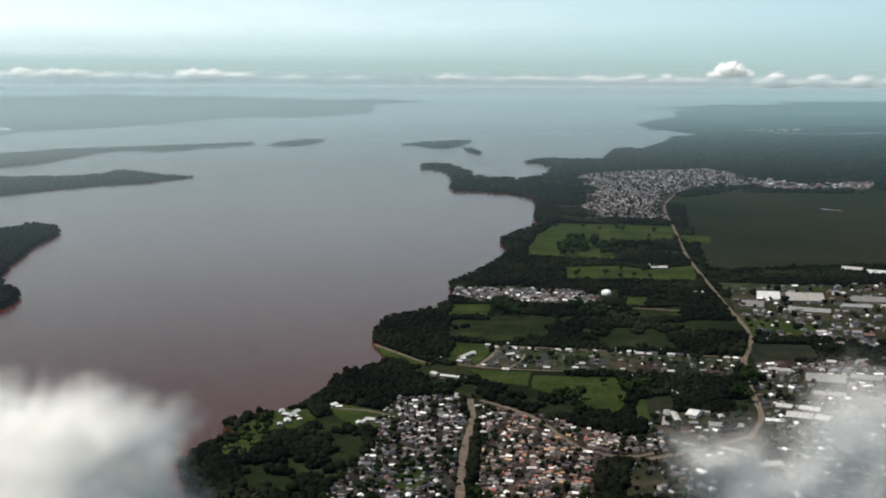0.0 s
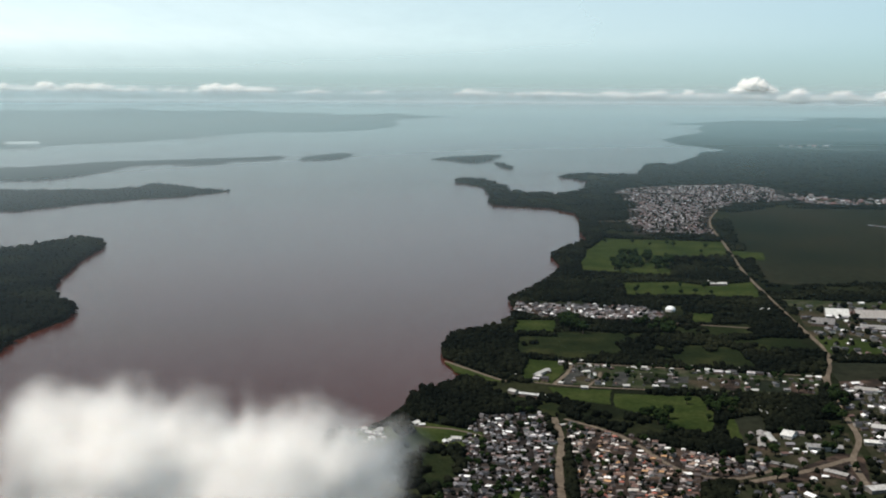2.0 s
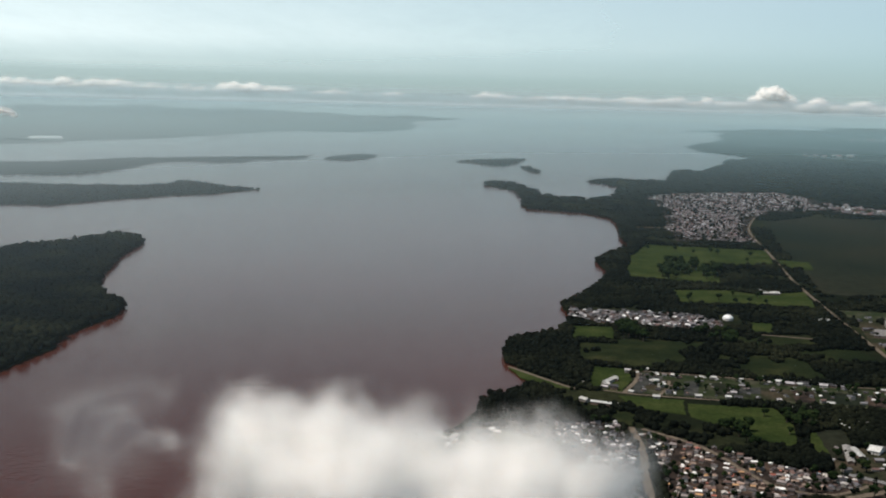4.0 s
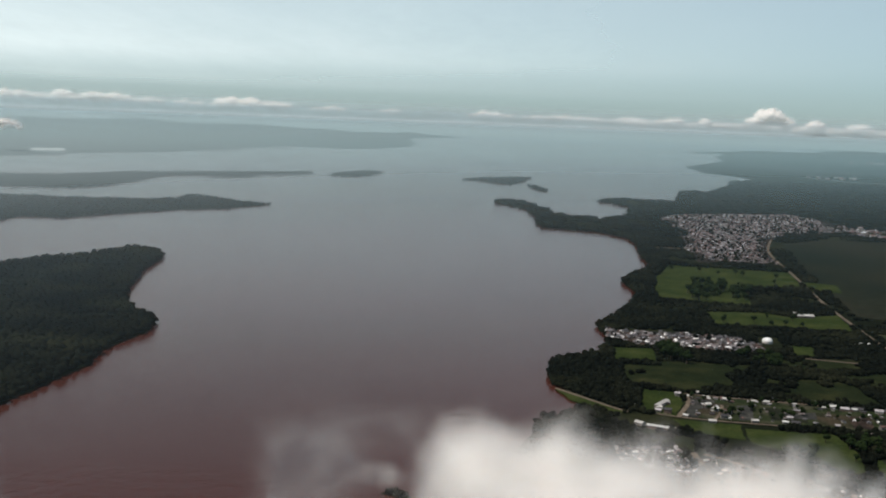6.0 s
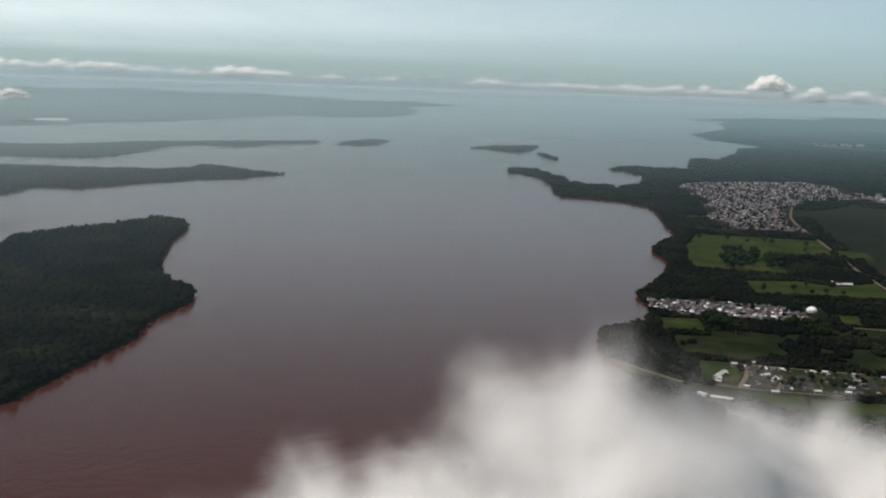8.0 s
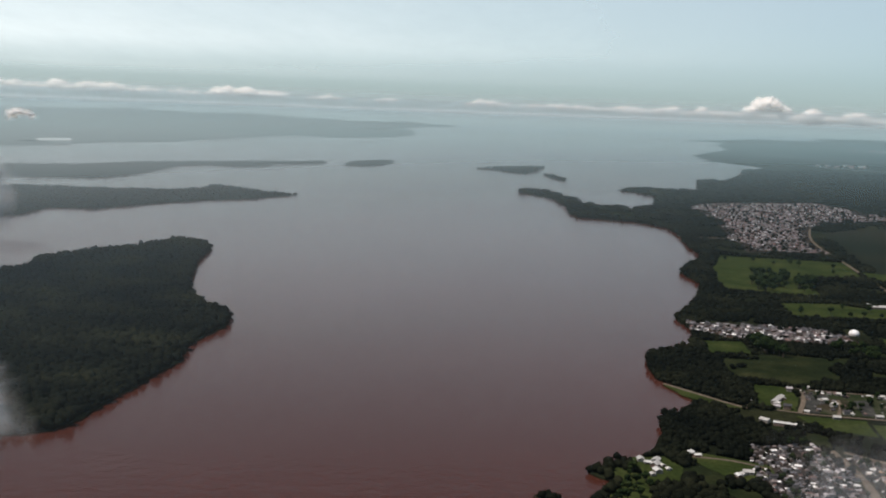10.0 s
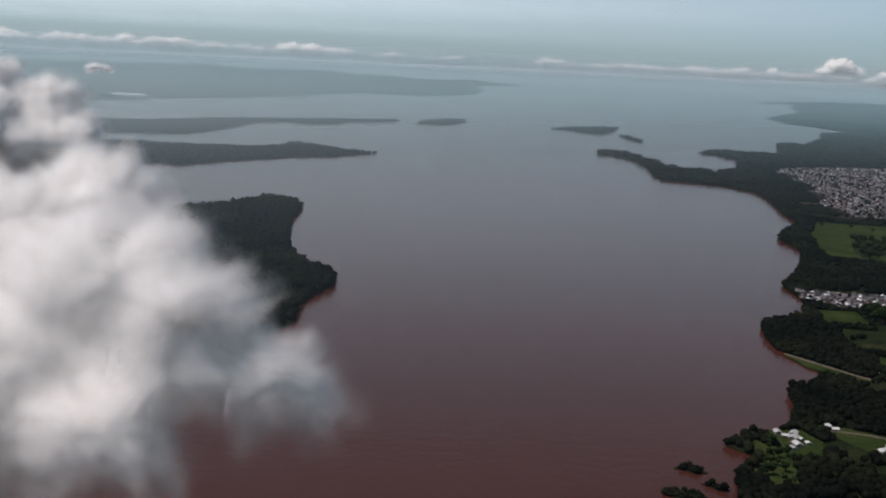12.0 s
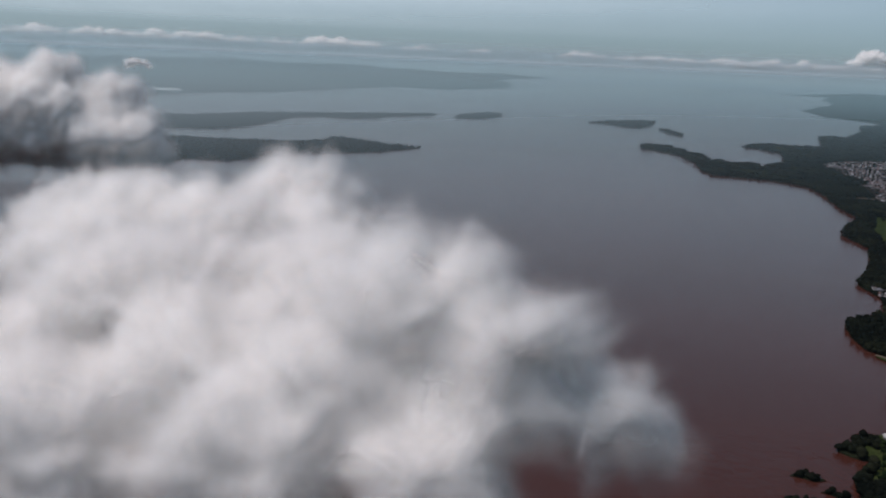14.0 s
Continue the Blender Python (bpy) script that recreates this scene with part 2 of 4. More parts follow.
ISLE_FLAT = [(-45, 1296), (-22, 1347), (33, 1390), (22, 1312), (3, 1230), (-12, 1252), (-27, 1285)]
ISLE_TINY = [(22, 1221), (29, 1210), (37, 1151), (32, 1124), (25, 1170)]
ISLE_SPIT = [(-296, 635), (-296, 685), (-270, 685), (-253, 724), (-229, 766), (-201, 793), (-178, 841), (-202, 857), (-227, 886), (-249, 907), (-248, 869), (-262, 844), (-303, 835), (-335, 836), (-374, 833)] + [(-360, 720), (-420, 640), (-340, 610)]
ISLE_NEAR = [(-142.2, 239.0), (-139.8, 250.2), (-138.0, 264.8), (-135.7, 281.4), (-132.9, 304.2), (-135.0, 318.8), (-134.5, 330.2), (-133.5, 336.0), (-131.0, 350.8), (-132.8, 365.0), (-137.2, 375.4), (-143.2, 380.2), (-153, 404), (-158, 424), (-167, 475), (-172, 527), (-179, 542), (-191, 550), (-202, 518), (-218, 493), (-227, 469), (-222, 446)] + [(-250, 395), (-262, 330), (-240, 250), (-190, 212)]
FAR_SHORE = [(-602, 1455), (-586, 1537), (-553, 1675), (-494, 1784), (-465, 1957), (-427, 2209), (-390, 2374), (-284, 2335), (-205, 2520), (-170, 2760), (-178, 3100), (-227, 3704)] + [(-100, 4300), (-1200, 4600), (-3600, 3000), (-3600, 1800), (-1500, 1500)]

# ---- ground, water ----
basin = new("riverbed", mesh_of("riverbed", [(-4900, -900, -2), (4900, -900, -2), (4900, 4900, -2), (-4900, 4900, -2)], [(0, 1, 2, 3)], M_TOWN))
tagged(basin, "brown silt bed under the river", "ground", kind="structure")
a = [(4800 * math.sin(radians(k)), 4800 * math.cos(radians(k))) for k in range(-100, 101, 2)]
water = new("water", mesh_of("water", [(-40, -900, 0)] + [(x, y, 0) for x, y in a], [(0, i + 2, i + 1) for i in range(len(a) - 1)], M_WATER))
tagged(water, "wide muddy brown river with a calm surface", "water", kind="structure")

mainland = slab("ground", wavy(MAINLAND, 3.0, 1.3, 1, True), LAND, -1.5, M_LAND)
tagged(mainland, "flat dark green river bank with fields and woods", "ground", kind="structure")
for nm, o, st, r in (("long_island", ISLE_LONG, 6, 1.5), ("oval_island", ISLE_OVAL, 6, 1.5), ("flat_island", ISLE_FLAT, 6, 1.5),
                     ("small_islet", ISLE_TINY, 4, 1.0), ("spit_island", ISLE_SPIT, 5, 1.5), ("wooded_island", ISLE_NEAR, 2.0, 1.0)):
    tagged(slab(nm, wavy(o, st, r, 2), LAND, -1.5, M_LAND), "low dark wooded island in the river", "island", kind="structure")
far = slab("far_shore", wavy(FAR_SHORE, 12, 6, 3), 0.6, -1.5, M_HILL)
tagged(far, "hazy green far bank of the river", "ground", kind="structure")

# ---- haze ----
# a sheet carrying painted haze: its colour and alpha follow distance and side
def haze():
    m, t, p, out = material("haze")
    t.nodes.remove(p)
    d = t.nodes.new("ShaderNodeBsdfDiffuse")
    tr = t.nodes.new("ShaderNodeBsdfTranslucent")
    both = t.nodes.new("ShaderNodeMixShader")
    both.inputs[0].default_value = 0.4
    t.links.new(d.outputs[0], both.inputs[1])
    t.links.new(tr.outputs[0], both.inputs[2])
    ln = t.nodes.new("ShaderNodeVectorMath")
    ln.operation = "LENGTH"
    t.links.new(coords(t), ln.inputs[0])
    # distance haze put into the sheet's colour: bluer near, whiter far off
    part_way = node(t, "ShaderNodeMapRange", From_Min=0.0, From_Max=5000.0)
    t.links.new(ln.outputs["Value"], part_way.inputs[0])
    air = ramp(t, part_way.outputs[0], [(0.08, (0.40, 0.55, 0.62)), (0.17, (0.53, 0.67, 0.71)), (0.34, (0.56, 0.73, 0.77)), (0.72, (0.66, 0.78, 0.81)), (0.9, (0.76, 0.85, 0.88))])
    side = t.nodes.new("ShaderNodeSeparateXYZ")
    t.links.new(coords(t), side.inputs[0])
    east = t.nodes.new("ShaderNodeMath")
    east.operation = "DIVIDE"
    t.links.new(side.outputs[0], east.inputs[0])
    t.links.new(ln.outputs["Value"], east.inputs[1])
    # brightness painted by side: whiter to the west, teal to the east
    teal_east = node(t, "ShaderNodeMapRange", From_Min=-0.35, From_Max=0.4, To_Min=0.0, To_Max=0.8)
    t.links.new(east.outputs[0], teal_east.inputs[0])
    air = mix(t, teal_east.outputs[0], air, ramp(t, part_way.outputs[0], [(0.10, (0.30, 0.50, 0.58)), (0.3, (0.30, 0.53, 0.60)), (0.6, (0.42, 0.62, 0.68)), (0.9, (0.62, 0.76, 0.80))]))
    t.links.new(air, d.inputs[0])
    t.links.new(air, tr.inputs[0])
    # painted haze made denser to the west, over the open water, the brighter side
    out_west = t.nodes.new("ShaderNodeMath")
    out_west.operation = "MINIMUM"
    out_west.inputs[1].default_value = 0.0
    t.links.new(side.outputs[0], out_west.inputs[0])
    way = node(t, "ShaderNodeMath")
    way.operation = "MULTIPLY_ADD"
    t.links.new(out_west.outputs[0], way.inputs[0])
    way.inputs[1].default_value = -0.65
    thin_east = node(t, "ShaderNodeMath")
    thin_east.operation = "MULTIPLY_ADD"
    t.links.new(side.outputs[0], thin_east.inputs[0])
    thin_east.inputs[1].default_value = -0.35
    t.links.new(ln.outputs["Value"], thin_east.inputs[2])
    t.links.new(thin_east.outputs[0], way.inputs[2])

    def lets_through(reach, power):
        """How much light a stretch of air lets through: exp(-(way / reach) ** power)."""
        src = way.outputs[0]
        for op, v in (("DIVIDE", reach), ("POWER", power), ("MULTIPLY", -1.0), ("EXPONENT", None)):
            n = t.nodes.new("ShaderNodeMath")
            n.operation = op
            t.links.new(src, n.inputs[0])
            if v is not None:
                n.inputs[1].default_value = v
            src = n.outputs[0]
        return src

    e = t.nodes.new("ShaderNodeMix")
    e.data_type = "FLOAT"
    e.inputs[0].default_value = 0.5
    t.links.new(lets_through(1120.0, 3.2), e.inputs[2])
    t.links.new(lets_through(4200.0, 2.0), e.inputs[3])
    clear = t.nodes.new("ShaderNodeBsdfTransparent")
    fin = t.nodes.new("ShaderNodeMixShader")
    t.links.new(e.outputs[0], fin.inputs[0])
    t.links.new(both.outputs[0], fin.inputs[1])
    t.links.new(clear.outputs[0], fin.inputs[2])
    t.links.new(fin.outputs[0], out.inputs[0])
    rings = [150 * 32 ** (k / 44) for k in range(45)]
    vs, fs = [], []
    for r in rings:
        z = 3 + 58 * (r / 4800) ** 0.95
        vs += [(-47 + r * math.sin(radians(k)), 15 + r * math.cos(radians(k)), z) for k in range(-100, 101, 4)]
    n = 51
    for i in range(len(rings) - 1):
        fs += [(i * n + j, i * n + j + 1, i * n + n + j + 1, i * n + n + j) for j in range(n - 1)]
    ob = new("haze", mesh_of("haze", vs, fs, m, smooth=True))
    return tagged(ob, "thin pale blue sheet painted as haze thickening towards the horizon", "haze", kind="stuff")


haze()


def haze_sheet(profile, belt_stops, west, east, colour, label):
    """A sheet painted as haze towards the horizon; profile: distance and height, from far to near."""
    m, t, p, out = material("haze_sheet")
    t.nodes.remove(p)
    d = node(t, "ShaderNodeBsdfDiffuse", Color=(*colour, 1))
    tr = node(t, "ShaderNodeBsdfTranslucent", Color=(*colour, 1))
    both = t.nodes.new("ShaderNodeMixShader")
    both.inputs[0].default_value = 0.85
    t.links.new(d.outputs[0], both.inputs[1])
    t.links.new(tr.outputs[0], both.inputs[2])
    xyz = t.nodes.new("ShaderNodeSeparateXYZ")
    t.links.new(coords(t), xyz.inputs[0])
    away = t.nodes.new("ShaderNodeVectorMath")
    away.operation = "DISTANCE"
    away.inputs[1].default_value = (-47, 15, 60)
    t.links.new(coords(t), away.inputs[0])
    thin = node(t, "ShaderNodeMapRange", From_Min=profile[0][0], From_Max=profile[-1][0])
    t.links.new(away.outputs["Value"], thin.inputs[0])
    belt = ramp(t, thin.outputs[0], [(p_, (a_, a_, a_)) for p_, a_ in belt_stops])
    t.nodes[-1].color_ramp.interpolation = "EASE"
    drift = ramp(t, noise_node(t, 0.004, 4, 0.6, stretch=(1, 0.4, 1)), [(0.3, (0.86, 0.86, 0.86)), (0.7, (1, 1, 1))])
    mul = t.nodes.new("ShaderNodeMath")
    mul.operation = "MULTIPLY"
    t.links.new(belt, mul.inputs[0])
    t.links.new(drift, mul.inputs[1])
    # alpha grows westward, painting in the brighter western light
    west_gain = node(t, "ShaderNodeMapRange", From_Min=-1500.0, From_Max=1500.0, To_Min=west, To_Max=east)
    t.links.new(xyz.outputs[0], west_gain.inputs[0])
    west_alpha = t.nodes.new("ShaderNodeMath")
    west_alpha.operation = "MULTIPLY"
    t.links.new(mul.outputs[0], west_alpha.inputs[0])
    t.links.new(west_gain.outputs[0], west_alpha.inputs[1])
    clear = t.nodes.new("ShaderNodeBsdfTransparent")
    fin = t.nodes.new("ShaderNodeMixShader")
    t.links.new(west_alpha.outputs[0], fin.inputs[0])
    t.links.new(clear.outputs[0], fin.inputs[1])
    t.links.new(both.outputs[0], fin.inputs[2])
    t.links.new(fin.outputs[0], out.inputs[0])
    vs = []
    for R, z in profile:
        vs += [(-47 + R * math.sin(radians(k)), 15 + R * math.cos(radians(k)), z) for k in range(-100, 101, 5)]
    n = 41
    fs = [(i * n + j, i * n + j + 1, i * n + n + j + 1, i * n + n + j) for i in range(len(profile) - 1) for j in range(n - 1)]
    ob = new("haze_sheet", mesh_of("haze_sheet", vs, fs, m, smooth=True))
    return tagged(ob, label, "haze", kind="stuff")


# low sheet of painted haze that softens the horizon and the cloud bases
haze_sheet(((4220, 125), (4100, 96), (3900, 76), (3500, 62), (3000, 50), (2400, 39), (1800, 29)), ((0.0, 0.0), (0.04, 0.30), (0.12, 0.66), (0.3, 0.64), (0.5, 0.26), (0.75, 0.06), (1.0, 0.0)), 1.1, 0.95, (0.84, 0.90, 0.93), "pale sheet painted as haze low along the horizon")
# high sheet added to brighten the sky, mostly on the west side
haze_sheet(((4790, 30), (4700, 150), (4000, 240), (3000, 330), (2200, 420), (1500, 480)), ((0.0, 0.02), (0.12, 0.10), (0.3, 0.20), (0.6, 0.17), (1.0, 0.0)), 3.9, 0.05, (0.86, 0.97, 0.98), "high pale sheet added to whiten the western sky, thinning out overhead")

# ---- roads, fields ----
PLOTS = [([(30.2, 286.4), (38.3, 284.0), (36.5, 272.4), (28.7, 274.0)], M_PLAIN), ([(54.3, 280.6), (63.3, 277.8), (60.3, 267.2), (51.6, 269.8)], M_PLAIN), ([(14.3, 289.3), (22.6, 287.5), (21.1, 276.2), (12.4, 277.9)], M_YARD),
         ([(40.9, 282.9), (48.8, 280.6), (46.4, 270.3), (38.7, 271.9)], M_YARD), ([(63.9, 277.8), (68.8, 275.6), (65.7, 266.2), (60.9, 267.2)], M_CLAY), ([(33.5, 202.6), (45.3, 210.4), (57.9, 221.9), (61.0, 218.5), (56.3, 200.3), (52.2, 206.8), (43.5, 204.1)], M_CLAY),
         ([(75.7, 281.4), (99.3, 284.0), (104.6, 275.9), (93.9, 268.1), (73.1, 269.0)], M_CLAY), ([(43.6, 249.5), (49.9, 250.5), (45.4, 224.2), (41.0, 227.2)], M_PLAIN),
         ([(13.8, 291.9), (19.5, 291.6), (19.3, 289.5), (16.5, 282.4), (13.7, 281.2), (12.4, 273.7), (9.9, 274.2)], M_TARMAC), ([(23.7, 286.2), (27.6, 287.6), (24.6, 273.3), (21.3, 272.6)], M_TARMAC),
         ([(35.9, 281.9), (40.9, 282.4), (39.3, 275.9), (34.4, 276.2)], M_TARMAC), ([(47.7, 280.8), (52.7, 280.0), (49.6, 268.9), (45.4, 269.5)], M_CLAY),
         ([(85.5, 333.0), (96.2, 327.8), (105.0, 321.2), (100.3, 309.1), (87.7, 307.2), (82.7, 310.7)], M_FIELD), ([(79.8, 299.4), (94.4, 297.7), (92.0, 282.9), (75.3, 278.9), (76.2, 287.6)], M_PLAIN), ([(92.4, 394.6), (107.5, 391.5), (123.1, 388.5), (119.2, 378.6), (100.5, 376.3), (90.5, 378.6)], M_LOT)]
for k, (o, m) in enumerate(PLOTS):
    tagged(slab("plot", wavy(o, 1.5, 0.25, k + 80), LAND + 0.075 + 0.004 * k, LAND - 0.2, m), "worn plot of bare earth and rough grass", "ground", kind="structure")
MEADOWS = [
    [(34, 476), (42, 520), (54, 565), (108, 554), (99, 502), (83, 498), (75, 494), (65, 446), (47, 450), (33, 457)],
    [(45, 428), (64, 431), (74, 422), (92, 432), (86.9, 398.3), (42, 401)],
    [(2.8, 353.7), (14.5, 353.9), (13.8, 337.1), (1.0, 335.3)],
    [(0.2, 279.5), (3.6, 300.2), (12.2, 297.6), (11.4, 286.8), (7.6, 273.8)],
    [(20.9, 265.2), (39.5, 263.3), (39.9, 249.5), (36.4, 234.0), (31.2, 238.2), (26.1, 246.1), (19.5, 254.1)],
    [(6.4, 271.0), (20.5, 268.5), (19.0, 256.0), (8.5, 261.0)],
    [(40.9, 244.0), (49.5, 248.7), (45.6, 224.9), (38.2, 230.8)],
    [(-41.8, 212.6), (-38.4, 216.8), (-37.6, 222.4), (-39.6, 224.8), (-37.6, 229.0), (-34.0, 225.0), (-33.0, 216.0), (-34.8, 206.5), (-39.6, 205.0)],
    [(-34.6, 235.0), (-27.6, 236.6), (-25.6, 230.0), (-27.6, 221.0), (-33.2, 220.6)],
    [(-24.4, 240.4), (-20.2, 240.0), (-9.0, 233.4), (-9.4, 228.8), (-13.4, 222.8), (-17.6, 223.4), (-21.6, 232.4)],
    [(-17.6, 296.6), (-13.0, 290.4), (-5.0, 279.0), (-3.0, 275.4), (-8.2, 276.0), (-14.8, 286.0)],
    [(-8.9, 193.9), (-4.3, 202.3), (-2.2, 193.9), (-5.8, 185.6)],
    [(105, 521), (117, 515), (112, 491), (101, 491)],
    [(96.3, 389.4), (127.1, 388.7), (124.0, 379.0), (94.6, 378.6)],
    [(58.0, 366.9), (64.2, 366.9), (60.6, 350.8), (54.9, 352.5)],
]
for k, o in enumerate(MEADOWS):
    tagged(slab("meadow", wavy(o, 2.0, 0.5, k + 10), LAND + 0.06 + 0.004 * k, LAND - 0.2, M_FIELD), "bright green pasture among dark hedges", "field", kind="structure")
SCRUB = [[(2.6, 334.5), (56.5, 336.0), (78.9, 314.3), (75.8, 288.7), (51.9, 290.3), (29.6, 294.5), (12.6, 299.6), (1.0, 306.3)], [(-39.0, 217.9), (-29.7, 229.4), (-16.4, 233.6), (-13.4, 212.8), (-17.6, 193.8), (-22.6, 180.3), (-36.1, 180.2)],
         [(47.0, 350.6), (78.0, 344.8), (79.8, 318.1), (62.0, 321.6), (44.6, 332.5)], [(-10.4, 253.8), (0.8, 263.0), (8.3, 254.0), (6.8, 246.4), (-10.1, 248.1)]]
for k, o in enumerate(SCRUB):
    tagged(slab("scrub", wavy(o, 2.5, 0.8, k + 50), LAND + 0.035 + 0.004 * k, LAND - 0.2, M_SCRUB), "rough green scrub with scattered dark trees", "field", kind="structure")
lots = slab("lots", wavy([(12.7, 295.7), (30.8, 292.0), (51.3, 287.2), (71.6, 281.4), (66.3, 265.2), (36.4, 269.1), (10.9, 274.4)], 2, 0.3, 30), LAND + 0.05, LAND - 0.2, M_LOT)
tagged(lots, "grassy building plots between two dirt lanes", "field", kind="structure")
plain = slab("plain", wavy([(140, 693), (177, 730), (268, 721), (377, 706), (257, 438), (165, 436), (106, 425), (98, 432), (116, 559)], 6, 1.5, 31), LAND + 0.05, LAND - 0.2, M_PLAIN)
tagged(plain, "dark green wetland plain", "field", kind="structure")
TOWN_WEST = [(-10.0, 245.8), (3.5, 247.8), (4.6, 223.8), (2.9, 199.9), (1.5, 173.1), (-20.9, 173.0), (-17.7, 195.3), (-12.7, 209.4), (-12.6, 230.8)]
TOWN_EAST = [(7.9, 241.1), (19.1, 232.7), (25.1, 225.2), (37.1, 217.4), (42.8, 213.2), (38.5, 207.1), (27.7, 202.6), (24.9, 188.5), (22.6, 173.3), (4.5, 173.2), (6.4, 209.6)]
TOWN_STRIP = [(4.5, 384.8), (15.9, 381.7), (39.6, 378.9), (49.4, 369.7), (49.6, 355.2), (28.7, 355.9), (9.8, 360.4), (3.4, 369.1)]
TOWN_FAR = [(94, 863), (138, 915), (209, 942), (223, 872), (212, 784), (162, 758), (139, 714), (119, 636), (110, 578), (72, 584), (75, 635), (94, 768)]
for k, (o, m) in enumerate(((TOWN_WEST, M_TOWN), (TOWN_EAST, M_CLAY), (TOWN_STRIP, M_CLAY), (TOWN_FAR, M_TOWN))):
    tagged(slab("pavement", wavy(o, 3, 0.6, k + 40), LAND + 0.05, LAND - 0.2, m), "trodden brown earth between houses", "ground", kind="structure")
ROADS = [
    ([(141, 718), (126, 666), (117, 622), (106, 537), (96, 465), (90, 403), (87.2, 370.2), (84.7, 338.0), (82.8, 314.4), (78.8, 297.0), (73.4, 281.4), (70.0, 265.7)], 1.05),
    ([(73.2, 283.6), (67.6, 252.5), (64.2, 231.4), (58.3, 216.7), (56.0, 200.9)], 1.1),
    ([(59.1, 218.5), (47.1, 209.8), (36.8, 204.2)], 1.4),
    ([(5.8, 244.6), (5.9, 227.7), (4.0, 209.5), (2.9, 185.1), (2.4, 166.4)], 1.3),
    ([(8.0, 243.7), (17.8, 231.8), (23.9, 213.8), (28.3, 207.1), (35.2, 205.8), (42.6, 211.2)], 0.9),
    ([(-3.2, 280.0), (10.2, 272.7), (36.2, 268.1), (54.0, 265.0), (67.1, 263.1)], 0.6),
    ([(11.1, 297.0), (30.9, 292.6), (51.5, 288.4), (73.0, 283.2)], 0.6),
    ([(-17.4, 297.0), (-12.8, 290.2), (-5.0, 278.6), (-2.2, 276.4)], 0.8),
    ([(13.8, 297.0), (12.9, 287.8), (10.0, 278.9), (7.9, 273.2)], 0.9),
    ([(20.3, 286.4), (18.9, 279.9), (15.9, 272.3)], 0.7),
    ([(28.5, 354.0), (50.2, 349.8), (77.2, 341.3)], 0.7),
    ([(-22.4, 237.0), (-15.4, 235.3), (-9.4, 230.6)], 0.55),
    ([(51, 646), (82, 644)], 3.4),
]
for k, (line, w) in enumerate(ROADS):
    tagged(strip("road", line, w, LAND + 0.12 + 0.006 * k, M_ROAD), "pale brown unpaved road", "road", kind="structure")


# ---- woods ----
rng = np.random.default_rng(7)


def fast_mesh(name, verts, tris, mat, smooth=True):
    """A triangle mesh from arrays."""
    me = bpy.data.meshes.new(name)
    me.vertices.add(len(verts))
    me.vertices.foreach_set("co", np.ascontiguousarray(verts, np.float32).ravel())
    me.loops.add(tris.size)
    me.loops.foreach_set("vertex_index", np.ascontiguousarray(tris, np.int32).ravel())
    me.polygons.add(len(tris))
    me.polygons.foreach_set("loop_start", np.arange(0, tris.size, 3, dtype=np.int32))
    me.polygons.foreach_set("use_smooth", np.full(len(tris), smooth))
    me.materials.append(mat)
    me.update(calc_edges=True)
    return me


def ball(level):
    bm = bmesh.new()
    bmesh.ops.create_icosphere(bm, subdivisions=level, radius=1)
    v = np.array([q.co[:] for q in bm.verts])
    f = np.array([[q.index for q in p.verts] for p in bm.faces])
    bm.free()
    return v, f


BALLS = {1: ball(1), 2: ball(2)}


def crowns(name, x, y, size, level, ground=LAND, tall=0.85):
    """Tree crowns packed into a canopy: lumpy, each of its own size, height and turn."""
    v, f = BALLS[level]
    n, k = len(x), len(v)
    jit = 1 + rng.normal(0, 0.20 if level == 1 else 0.16, (n, k, 1))
    sc = np.stack([size * rng.uniform(0.42, 0.62, n), size * rng.uniform(0.42, 0.62, n), size * rng.uniform(0.40, 0.65, n) * tall], 1)
    p = v[None] * jit * sc[:, None]
    a = rng.uniform(0, 6.28, n)[:, None]
    px_ = p[..., 0] * np.cos(a) - p[..., 1] * np.sin(a)
    py_ = p[..., 0] * np.sin(a) + p[..., 1] * np.cos(a)
    z = ground + sc[:, 2] * rng.uniform(0.75, 1.25, n)
    q = np.stack([px_ + x[:, None], py_ + y[:, None], p[..., 2] + z[:, None]], -1)
    tris = (f[None] + (np.arange(n) * k)[:, None, None]).reshape(-1, 3)
    return new(name, fast_mesh(name, q.reshape(-1, 3), tris, M_LEAF))


def patchy(x, y, scale, seed):
    return np.array([noise.fractal((a * scale, b * scale, seed), 0.8, 2.0, 4) for a, b in zip(x, y)])


def seg_dist(line, x, y):
    """Distance of points to a line of segments."""
    best = np.full(len(x), 1e9)
    for (ax, ay), (bx, by) in zip(line[:-1], line[1:]):
        dx, dy = bx - ax, by - ay
        s = np.clip(((x - ax) * dx + (y - ay) * dy) / (dx * dx + dy * dy + 1e-9), 0, 1)
        best = np.minimum(best, np.hypot(x - ax - s * dx, y - ay - s * dy))
    return best


def spread(x0, x1, y0, y1, gap):
    gx, gy = np.meshgrid(np.arange(x0, x1, gap), np.arange(y0, y1, gap))
    x = gx.ravel() + rng.uniform(-0.45, 0.45, gx.size) * gap
    y = gy.ravel() + rng.uniform(-0.45, 0.45, gx.size) * gap
    return x, y


